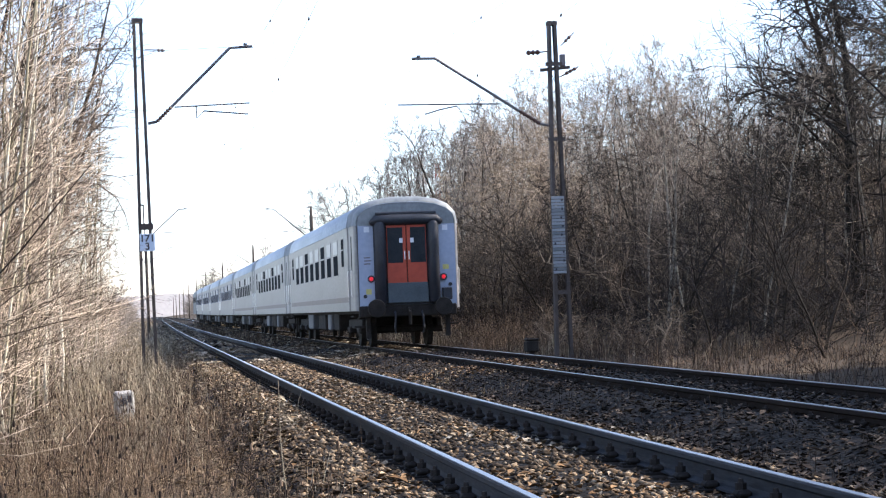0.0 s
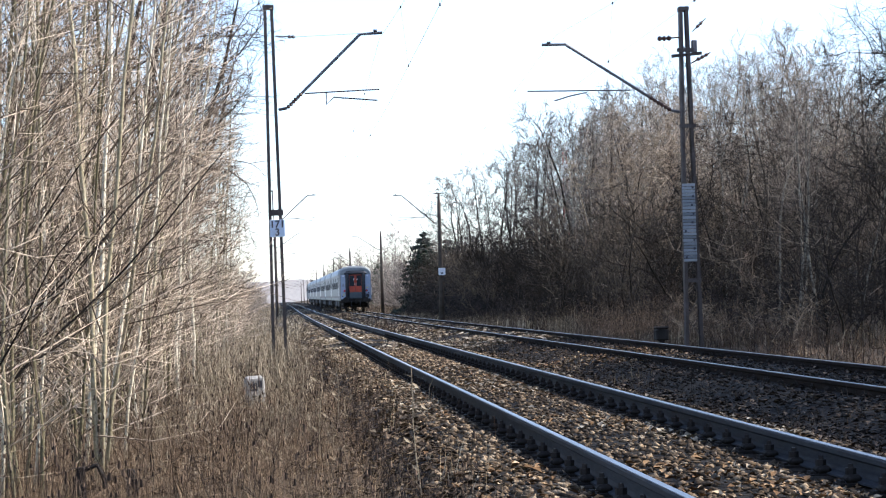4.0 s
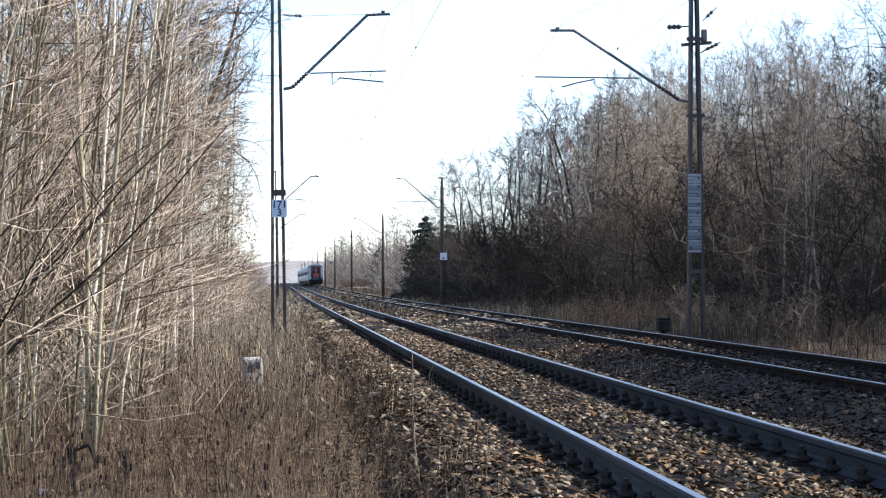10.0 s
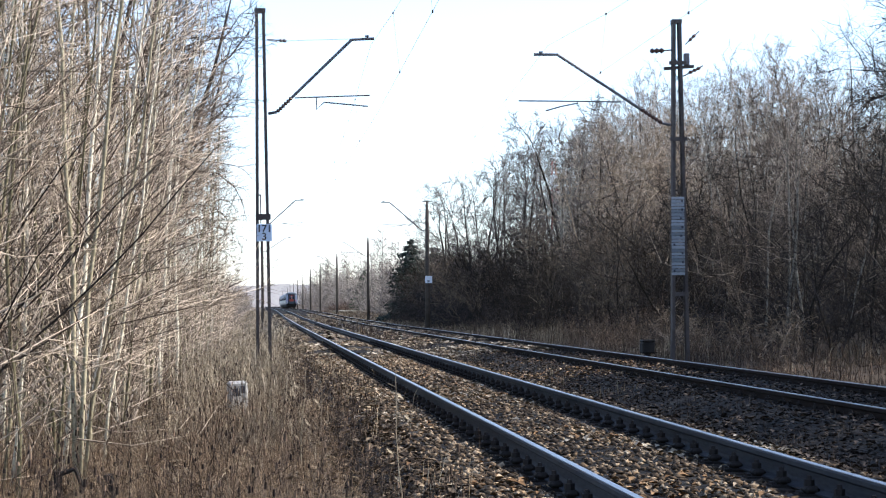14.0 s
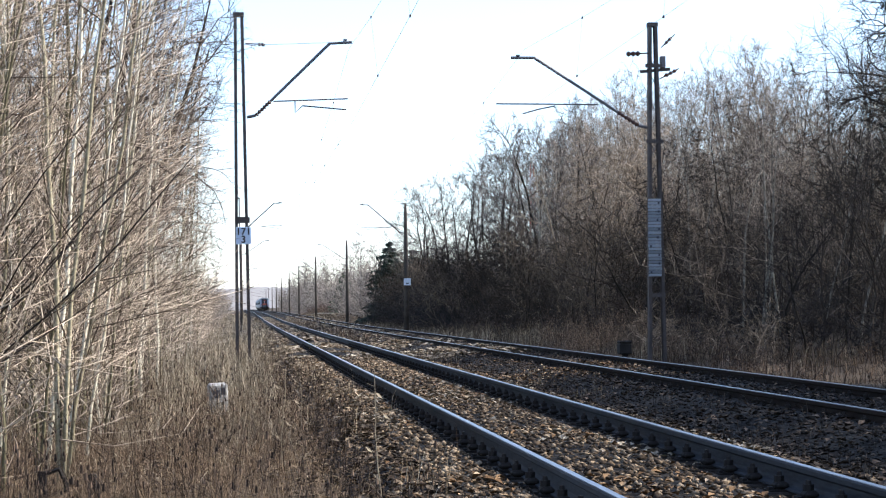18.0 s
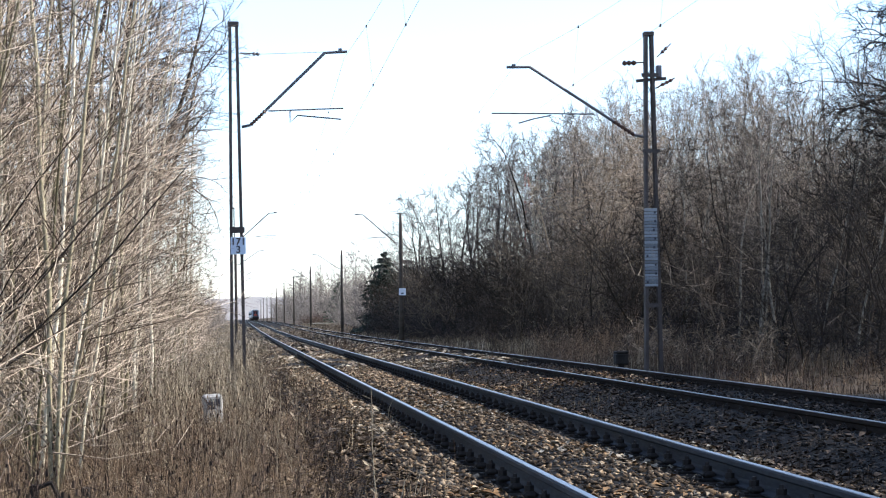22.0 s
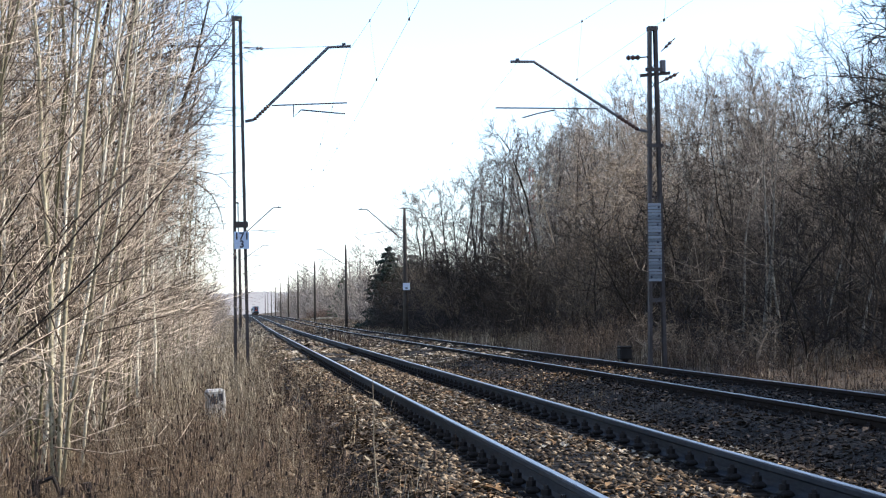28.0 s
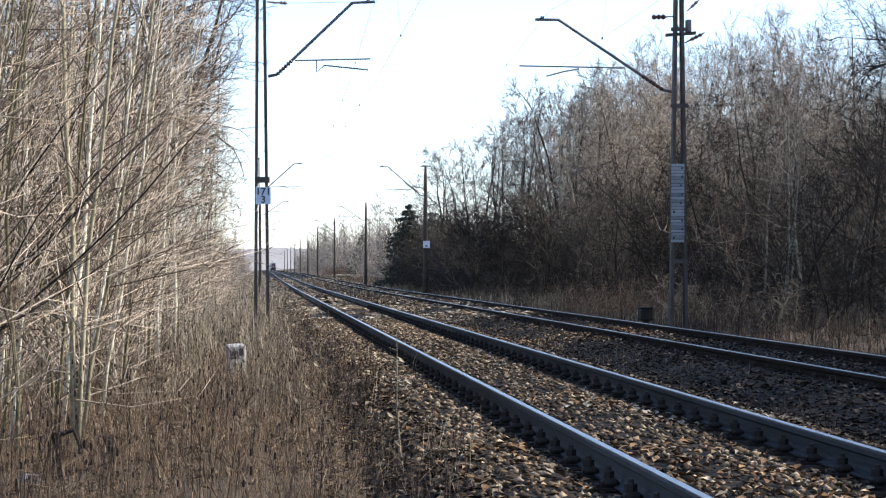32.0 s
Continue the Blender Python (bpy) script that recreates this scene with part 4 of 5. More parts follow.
def make_loco():
    c = thing("locomotive", "dark electric locomotive at the head of the train", "locomotive")
    part("body", Geo().loft([body_outline(w, 1.0, 3.1, t, y) for y, w, t in ((0.0, 1.25, 3.6), (0.5, 1.45, 3.9), (15.5, 1.45, 3.9), (16.0, 1.25, 3.6))]), M_LOCO, c)
    for y in (-0.004, 16.004):
        o = body_outline(1.25, 1.0, 3.1, 3.6, y)
        part("end_wall", Geo().add(o, [tuple(range(len(o)))]), M_LOCO, c)
        for s in (-1, 1):
            part("cab_window", Geo().box(s * 0.62 - 0.5, s * 0.62 + 0.5, y - 0.02, y + 0.02, 2.3, 3.0), M_GLASS, c)
            part("buffer", Geo().rod([(s * 0.875, y - (0.5 if y < 1 else 0), 1.03), (s * 0.875, y + (0.5 if y > 1 else 0), 1.03)], 0.2, 12), M_UNDER, c)
    for s in (-1, 1):
        for y in (2, 5, 8, 11, 14):
            part("grille", Geo().box(s * 1.46 - 0.01, s * 1.46 + 0.01, y - 0.6, y + 0.6, 2.3, 2.9), M_UNDER, c)
    for y in (3.5, 12.5):
        bogie = part("bogie", Geo().box(-1.1, 1.1, y - 2.2, y + 2.2, 0.4, 1.0, 0.05), M_UNDER, c)
        for ya in (y - 1.5, y + 1.5):
            for s in (-1, 1):
                part("wheel", Geo().rod([(s * 0.7, ya, 0.62), (s * 0.83, ya, 0.62)], 0.62, 20), M_UNDER, bogie)
    for y, up in ((3.0, 1), (12.0, 0)):
        h = 5.4 if up else 4.3
        g = Geo()
        for s in (-1, 1):
            g.rod([(s * 0.5, y, 3.9), (s * 0.6, y - 1.0, (h + 3.9) / 2), (s * 0.4, y + 0.2, h)], 0.03, 6)
        g.rod([(-0.8, y + 0.2, h), (0.8, y + 0.2, h)], 0.04, 6)
        part("pantograph", g, M_UNDER, c)
    return c


last_coach = coach_shell("last")
plain = coach_shell("plain")
band = coach_shell("band")
coaches = [last_coach, plain, copy_thing(plain, pose(0, 0, 0)), band]
for k in range(3):
    coaches.append(copy_thing(band, pose(0, 0, 0)))
loco = make_loco()


def train_place(t):
    """How far the end of the train is along the line: it is still gathering a little speed."""
    return 50.1 + 29.3 * t + 0.055 * min(t, 13) ** 2 + 1.48 * max(0, t - 13)


def motions():
    for i, c in enumerate(coaches + [loco]):
        rows = []
        for k in range(17):
            t = 2.0 * k
            y = train_place(t) + COACH * i
            slope = math.degrees(math.atan((float(rise(y + 20)) - float(rise(y))) / 20))
            rows.append((t, pose(TRACK_X[1], y, float(rise(y)), slope)))
        walk(c, rows)


# ---- bare trees and bushes ----
def grow(seed, height, r, lean=(0, 0), branches=40, low=0.15, reach=0.3, rising=0.9, twigs=7, crook=0.05, thick=0.5, wild=0.16, toward=0.0, finest=0.0028):
    """The bars of one leafless tree. Returns trunk and twig segments (p0, p1, r0, r1)."""
    rng = np.random.default_rng(seed)
    trunk, wood = [], []
    n = 9
    axis = [np.zeros(3)]
    d = np.array([lean[0], lean[1], 1.0])
    for i in range(n):
        d = d + rng.normal(0, crook, 3) * (1, 1, 0)
        axis.append(axis[-1] + d / np.linalg.norm(d) * height / n)
    axis = np.array(axis)
    rad = r * (1 - np.linspace(0, 1, n + 1)) ** 0.8 + 0.004
    for i in range(n):
        trunk.append((axis[i], axis[i + 1], rad[i], rad[i + 1]))

    def at(u):
        k = min(int(u * n), n - 1)
        return axis[k] + (axis[k + 1] - axis[k]) * (u * n - k), rad[k]

    def limb(p, way, length, r0, count):
        steps = 2
        pts = [p]
        w = way / np.linalg.norm(way)
        for i in range(steps):
            w = w + rng.normal(0, wild, 3) + np.array([0, 0, 0.10])
            w /= np.linalg.norm(w)
            pts.append(pts[-1] + w * length / steps)
        for i in range(steps):
            wood.append((pts[i], pts[i + 1], r0 * (1 - i / steps * 0.8), r0 * (1 - (i + 1) / steps * 0.8) if i < steps - 1 else 0.0))
        for k in range(count):
            u = rng.uniform(0.15, 0.98) * steps
            i = min(int(u), steps - 1)
            q = pts[i] + (pts[i + 1] - pts[i]) * (u - i)
            f = pts[i + 1] - pts[i]
            f /= np.linalg.norm(f)
            side = rng.normal(0, 1, 3)
            side -= f * side.dot(f)
            side /= np.linalg.norm(side)
            way2 = f * 0.75 + side * 0.65 + np.array([0, 0, 0.2])
            l2 = length * rng.uniform(0.22, 0.5) * (1.1 - 0.5 * u / steps)
            way2 /= np.linalg.norm(way2)
            wood.append((q, q + way2 * l2, max(finest, r0 * 0.45), 0.0))

    for k in range(branches):
        u = low + (0.98 - low) * ((k + rng.uniform(0, 1)) / branches)
        p, rr = at(u)
        a = rng.uniform(0, 2 * math.pi)
        out = np.array([math.cos(a) + toward, math.sin(a), rising * rng.uniform(0.7, 1.3)])
        shape = (1 - u) ** 0.7 + 0.12
        limb(p, out, height * reach * shape * rng.uniform(0.7, 1.25), min(0.055, rr * thick), twigs)
    return trunk, wood


def spread_tree(seed, height, r, lean=(0, 0), limbs=13, low=0.26, reach=0.31, angle=0.8, lift=0.1, wander=0.24, kids=(5, 6, 4), crook=0.06, fine=1.0, dome=0.7, one_way=None, stout=0.0075):
    """A leafless tree whose limbs divide three times into fine twigs. Returns trunk and twig bars (p0, p1, r0, r1)."""
    rng = np.random.default_rng(seed)

    def unit(v):
        return v / (np.linalg.norm(v, axis=-1, keepdims=True) + 1e-9)
    n = 9
    axis, d = [np.zeros(3)], np.array([lean[0], lean[1], 1.0])
    for i in range(n):
        d = d + rng.normal(0, crook, 3) * (1, 1, 0)
        axis.append(axis[-1] + unit(d) * height / n)
    axis = np.array(axis)
    rad = r * (1 - np.linspace(0, 1, n + 1)) ** 0.75 + 0.005
    trunk = [(axis[i], axis[i + 1], rad[i], rad[i + 1]) for i in range(n)]
    u = low + (0.99 - low) * (np.arange(limbs) + rng.uniform(0, 1, limbs)) / limbs
    k = np.minimum((u * n).astype(int), n - 1)
    P = axis[k] + (axis[k + 1] - axis[k]) * (u * n - k)[:, None]
    a = rng.uniform(0, 2 * math.pi, limbs) if one_way is None else rng.normal(one_way, 0.7, limbs)
    tip = (u - low) / (1 - low)
    D = unit(np.stack([np.cos(a), np.sin(a), angle * rng.uniform(0.6, 1.4, limbs) * (0.6 + tip)], 1))
    L = height * reach * (np.sqrt(np.maximum(0.05, 1 - np.abs(tip * 1.15 - (1 - dome)) ** 2.2))) * rng.uniform(0.7, 1.2, limbs)
    R = np.minimum(rad[k] * 0.5, stout * height) * rng.uniform(0.7, 1.1, limbs)
    out = [[], [], [], []]
    for level in range(4):
        steps = (4, 3, 2, 1)[level]
        pts, w = [P], D
        for i in range(steps):
            w = unit(w + rng.normal(0, wander, P.shape) + np.array([0, 0, lift]))
            pts.append(pts[-1] + w * (L / steps)[:, None])
        for i in range(steps):
            out[0].append(pts[i]), out[1].append(pts[i + 1])
            out[2].append(R * (1 - 0.75 * i / steps))
            out[3].append(R * (1 - 0.75 * (i + 1) / steps) if i < steps - 1 else 0 * R)
        if level == 3:
            break
        c = kids[level]
        pts = np.array(pts)
        j = np.repeat(np.arange(len(P)), c)
        v = (0.18 + 0.8 * (np.tile(np.arange(c), len(P)) + rng.uniform(0, 1, len(j))) / c) * steps
        i = np.minimum(v.astype(int), steps - 1)
        f = pts[i + 1, j] - pts[i, j]
        P2 = pts[i, j] + f * (v - i)[:, None]
        f = unit(f)
        side = rng.normal(0, 1, f.shape)
        side = unit(side - f * (side * f).sum(1, keepdims=True))
        D = unit(f * 0.8 + side * rng.uniform(0.45, 1.0, (len(j), 1)))
        L = L[j] * rng.uniform(0.34, 0.66, len(j)) * (1.12 - 0.45 * v / steps)
        R = np.maximum((0.011, 0.006, 0.0032)[level] * fine, R[j] * (1 - 0.75 * v / steps) * 0.6)
        P = P2
    return trunk, list(zip(*(np.concatenate(q) for q in out)))


def tree_meshes(name, made, bark, branch, sides=6):
    trunk, wood = made
    stem = Geo().rod([s[0] for s in trunk] + [trunk[-1][1]], [float(s[2]) for s in trunk] + [float(trunk[-1][3])], sides)
    return (stem.mesh(name + "_trunk", bark, True), segments_mesh(name + "_crown", *zip(*wood), branch, 3))


def tree_thing(name, meshes, m, label, group):
    t = thing(name, label, "tree" if "shrub" not in name else "shrub", group, m=m)
    part("trunk", meshes[0], None, t)
    part("crown", meshes[1], None, t)
    return t


def upright(x, y, rz, s=1.0, tilt=0.0, sink=0.08):
    return pose(x, y, float(land(x, y)) - sink, 0, tilt, rz) @ Matrix.Scale(s, 4)


def plant(name, kinds, spots, label, group, rng, smin=0.8, smax=1.2, tilt=2.0, lean=0.0, tall=None, turn=180):
    made = {}
    for x, y in spots:
        k = rng.randrange(len(kinds))
        s = rng.uniform(smin, smax) * (tall(x, y) if tall else 1.0)
        m = pose(x, y, float(land(x, y)) - 0.1, rng.uniform(-tilt, tilt), lean + rng.uniform(-tilt, tilt), rng.uniform(-turn, turn))
        if k not in made:
            made[k] = tree_thing(name, kinds[k], m, label, group)
            t = made[k]
        else:
            t = copy_thing(made[k], m)
        t.scale = (s, s, s)


def make_thicket():
    rng = random.Random(11)
    sap = [tree_meshes("sapling", grow(20 + i, 7.8, 0.019, (0.03, 0), branches=44, low=0.06, reach=0.2, rising=0.85, twigs=6, crook=0.06, thick=0.36, wild=0.26, toward=0.35, finest=0.0042), M_BARK_YOUNG, M_TWIG, 5) for i in range(6)]
    bush = [tree_meshes("bush", grow(40 + i, 4.2, 0.016, branches=46, low=0.04, reach=0.26, rising=0.9, twigs=7, wild=0.26, thick=0.42, toward=0.3, finest=0.0042), M_BARK_YOUNG, M_TWIG, 5) for i in range(3)]
    spots, low = [], []
    for k in range(165):
        y = 14.5 + 55 * (k / 165) ** 1.2 + rng.uniform(-0.6, 0.6)
        spots.append((-1.5 - rng.uniform(0, 1) ** 1.5 * (1.2 + 0.06 * y), y))
    for k in range(75):
        y = 20 + 150 * (k / 75) ** 1.3
        low.append((-1.35 - abs(rng.gauss(0, 0.9)) - (0.006 * y if y > 60 else 0), y))
    for k in range(40):
        spots.append((-1.75 - rng.uniform(0, 2.2), rng.uniform(14, 28)))
    plant("birch_sapling", sap, spots, "leafless young birch with pale stem and reddish twigs", "thicket beside the track", rng, 0.7, 1.2, 4, turn=55)
    plant("bare_shrub", bush, low, "leafless reddish-brown shrub at the edge of a thicket", "thicket beside the track", rng, 0.6, 1.05, 5, turn=70)
    # older dark trees whose limbs arch out over the line
    old = [tree_meshes("leaning", spread_tree(60 + i, 9.0, 0.1, (0.06, 0), limbs=17, low=0.32, reach=0.2, angle=0.7, wander=0.24, lift=-0.01, kids=(5, 6, 4), fine=0.95, one_way=0.0), M_BARK, M_OLDTWIG, 7) for i in range(2)]
    for (x, y, rz, s, k) in ((-2.5, 38, 0, 1.05, 0), (-2.6, 48, 20, 1.1, 1), (-3.6, 30, -15, 1.05, 1), (-3.4, 60, 10, 1.2, 0), (-2.9, 54, 30, 1.0, 1), (-2.6, 33, 25, 0.95, 0), (-2.3, 42, -30, 1.05, 1), (-2.6, 51, -10, 1.0, 0)):
        t = tree_thing("bare_tree", old[k], upright(x, y, rz), "dark leafless tree arching out of the thicket", "thicket beside the track")
        t.scale = (s, s, s)
    # dark shoots that reach across in front, bent by their own weight
    shoot = [tree_meshes("shoot", grow(80 + i, 3.4, 0.0075, (1.0, 0.05), branches=13, low=0.2, reach=0.2, rising=0.9, twigs=3, crook=0.14, thick=0.5), M_BARK, M_SHOOT, 5) for i in range(4)]
    for k in range(76):
        y = rng.uniform(14.5, 34)
        tree_thing("leaning_shrub", shoot[k % 4], upright(rng.uniform(-2.7, -1.9) - 0.075 * y, y, rng.uniform(-25, 25)), "dark leafless shoot leaning across the thicket", "thicket beside the track").scale = (rng.uniform(0.7, 1.25),) * 3


make_thicket()


def make_forest():
    rng = random.Random(23)
    label = "leafless deciduous tree with a fine crown in a wood"
    wood = [tree_meshes("forest_tree", spread_tree(100 + i, 10.0, 0.085, limbs=15, low=0.3, reach=0.3, angle=0.95, wander=0.27, kids=(5, 6, 5), fine=1.25), M_BARK, M_BRANCH, 6) for i in range(5)]
    dark = [tree_meshes("edge_tree", spread_tree(110 + i, 10.0, 0.12, limbs=16, low=0.2, reach=0.38, angle=0.7, wander=0.3, kids=(5, 6, 5), crook=0.09, fine=2.0), M_BARK, M_EDGE, 7) for i in range(3)]
    stem = [tree_meshes("stem_tree", spread_tree(115 + i, 10.0, 0.09, limbs=17, low=0.25, reach=0.24, angle=0.9, wander=0.26, crook=0.05, fine=1.6), M_BARK, M_EDGE, 6) for i in range(2)]
    tan = [tree_meshes("tan_tree", spread_tree(130 + i, 10.0, 0.1, limbs=16, low=0.15, reach=0.36, angle=0.6, wander=0.5, lift=0.0, crook=0.12, fine=2.0), M_TANWOOD, M_TANWOOD, 6) for i in range(2)]
    crook = [tree_meshes("crooked_tree", spread_tree(135 + i, 10.0, 0.042, limbs=18, low=0.1, reach=0.36, angle=0.3, wander=0.42, lift=0.03, crook=0.07, fine=1.3, stout=0.004), M_BARK, M_LONE, 6) for i in range(3)]
    birch = [tree_meshes("forest_birch", spread_tree(120 + i, 10.0, 0.045, limbs=12, low=0.42, reach=0.2, angle=1.2, wander=0.25, kids=(4, 5, 4), crook=0.07), M_BIRCH, M_BRANCH, 6) for i in range(3)]
    shrub = [tree_meshes("forest_shrub", spread_tree(140 + i, 3.6, 0.03, limbs=22, low=0.02, reach=0.55, angle=0.9, wander=0.34, kids=(3, 3, 3), crook=0.15, fine=0.9), M_BARK, M_SHRUB, 4) for i in range(3)]

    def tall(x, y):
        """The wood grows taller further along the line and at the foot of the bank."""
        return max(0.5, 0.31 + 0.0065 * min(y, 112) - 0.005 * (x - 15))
    high, edge, side, white, low, thick = [], [], [], [], [], []
    for k in range(88):      # the wood on the bank
        y = 44 + 106 * (k / 88)
        high.append((max(17.3, 0.16 * y) + rng.uniform(0, 1) ** 1.2 * 8, y + rng.uniform(-3, 3)))
    high = [(x, y) for x, y in high if x > 20.5 or not 68 < y < 93]      # a clearing behind the tan trees
    high += [(20.6 + rng.uniform(0, 4.5), 66 + 32 * k / 14 + rng.uniform(-1, 1)) for k in range(14)]
    for k in range(17):      # crooked trees before it, near the camera
        edge.append((14.2 + rng.uniform(0, 3.6), 40 + 30 * k / 17 + rng.uniform(-1, 1)))
    for k in range(20):      # the wood goes on beside the camera, added unseen to cast shade
        side.append((14.0 + rng.uniform(0, 11), -8 + 44 * k / 20 + rng.uniform(-1, 1)))
    for k in range(22):
        white.append((13.6 + rng.uniform(0.2, 6.5), 45 + 62 * (k / 22) + rng.uniform(-2, 2)))
    white += [(13.3 + rng.uniform(0, 1.6), 43 + 17 * k / 5 + rng.uniform(-0.8, 0.8)) for k in range(5)]
    for k in range(70):
        low.append((12.8 + abs(rng.gauss(0, 2.2)), 36 + 125 * (k / 70)))
    for k in range(46):
        thick.append((11.6 + rng.uniform(0, 3.0), 106 + 66 * (k / 46)))
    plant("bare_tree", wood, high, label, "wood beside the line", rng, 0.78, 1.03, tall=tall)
    plant("bare_tree", crook, edge, "dark crooked leafless tree at the edge of a wood", "wood beside the line", rng, 0.58, 0.78)
    plant("bare_tree", wood, side, label, "wood beside the line", rng, 0.95, 1.2)
    plant("bare_tree", stem, [(14.8 + 0.4 * k + rng.uniform(-0.5, 0.5), 134 - 4.6 * k) for k in range(8)], "dark slender leafless tree at the edge of a wood", "wood beside the line", rng, 0.93, 1.05)
    plant("bare_tree", dark, [(14.2, 150), (15.4, 160), (15.6, 141), (14.8, 131), (16.6, 128), (15.8, 118), (17.2, 115), (16.4, 106), (14.6, 143), (16.8, 138), (18.2, 124), (15.2, 124), (17.4, 108), (14.4, 156)], "dark spreading leafless tree behind dense shrubs", "wood beside the line", rng, 0.92, 1.05)
    plant("bare_tree", tan, [(14.3, 76), (15.2, 84), (15.6, 71), (16.3, 79), (14.8, 91)], "pale tan leafless tree with tangled crooked branches", "wood beside the line", rng, 0.7, 0.82)
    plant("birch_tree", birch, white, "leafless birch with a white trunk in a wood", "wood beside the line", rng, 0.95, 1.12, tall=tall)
    plant("bare_shrub", shrub, low, "dense leafless shrub at a wood's foot, coloured for shade", "wood beside the line", rng, 0.7, 1.25)
    low_bush = [tree_meshes("low_bramble", grow(150 + i, 3.6, 0.025, branches=30, low=0.02, reach=0.5, rising=0.8, twigs=7, wild=0.45), M_BARK, M_SHRUB, 4) for i in range(2)]
    plant("bramble_shrub", low_bush, [(10.2 + rng.uniform(0, 2.4), 34 + 75 * k / 34) for k in range(34)], "low brown leafless bramble on the verge", "wood beside the line", rng, 0.25, 0.5)
    heap = tree_meshes("pale_bramble", spread_tree(147, 1.5, 0.02, limbs=18, low=0.05, reach=0.7, angle=0.6, wander=0.6, lift=-0.12, kids=(3, 4, 3), crook=0.2, fine=0.9), M_TANWOOD, M_TANWOOD, 4)
    for x, y, sc in ((11.5, 43.2, 0.95), (12.2, 44.0, 0.8), (10.15, 49.5, 1.0), (10.5, 51.2, 0.9), (11.6, 47.6, 0.7)):
        tree_thing("bramble_shrub", heap, upright(x, y, 50 * x), "pale tan arching dead bramble heap below a wood", "wood beside the line").scale = (sc, sc, sc)
    # The dark branch colour stands in for shade on these shrubs.
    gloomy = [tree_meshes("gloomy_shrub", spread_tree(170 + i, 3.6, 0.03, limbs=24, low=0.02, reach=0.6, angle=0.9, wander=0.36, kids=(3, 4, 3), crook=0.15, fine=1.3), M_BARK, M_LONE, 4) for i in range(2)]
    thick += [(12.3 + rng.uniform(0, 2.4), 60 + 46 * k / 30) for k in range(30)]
    plant("bare_shrub", gloomy, thick, "tall dense leafless shrub beside the line, coloured for shade", "wood beside the line", rng, 0.95, 1.3)
    lone = tree_meshes("lone_tree", spread_tree(160, 9.3, 0.2, (0.02, 0), limbs=34, low=0.14, reach=0.36, angle=0.4, wander=0.36, lift=0.03, kids=(7, 7, 5), crook=0.08, fine=1.7, stout=0.006), M_BARK, M_LONE, 8)
    for x, y, rz, sc in ((17.5, 46, 30, 1.0), (18.6, 50, 140, 0.95), (19.4, 44, 300, 0.95)):
        tree_thing("bare_tree", lone, upright(x, y, rz), "large dark spreading leafless tree at the edge of a wood", "wood beside the line").scale = (sc, sc, sc)


make_forest()


def spruce_meshes(seed, height, needles=None):
    """Whorls of drooping boughs, each with hanging side sprays."""
    rng = np.random.default_rng(seed)
    seg = []
    whorls = int(height * 2.4)
    for k in range(whorls):
        u = (k + 0.6) / whorls
        reach = height * 0.4 * (1 - u) ** 0.75 + 0.15
        for i in range(15):
            a = rng.uniform(0, 6.283)
            l = reach * rng.uniform(0.65, 1.15)
            w = np.array([math.cos(a), math.sin(a), rng.uniform(-0.28, 0.02)])
            p = np.array([0, 0, height * u + rng.normal(0, 0.1)])
            e = p + w * l
            seg.append((p, e, 0.05, 0.0))
            for j in range(10):
                q = p + (e - p) * rng.uniform(0.15, 1)
                seg.append((q, q + w * 0.2 * l * rng.uniform(0.3, 1) + rng.normal(0, 0.16, 3) * min(1.4, l) + (0, 0, -0.08), 0.1, 0.0))
    trunk = [(np.zeros(3), np.array([0, 0, height * 0.97]), 0.11, 0.015)]
    return segments_mesh("spruce_trunk", *zip(*trunk), M_BARK, 6), segments_mesh("spruce_crown", *zip(*seg), needles or M_NEEDLE, 4)


for i, (x, y, h) in enumerate(((12.6, 168, 7.0), (14.4, 164, 6.0), (14.6, 176, 5.2), (15.6, 300, 6.2))):
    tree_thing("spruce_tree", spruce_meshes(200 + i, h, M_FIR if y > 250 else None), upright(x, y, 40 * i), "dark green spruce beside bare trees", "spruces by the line")


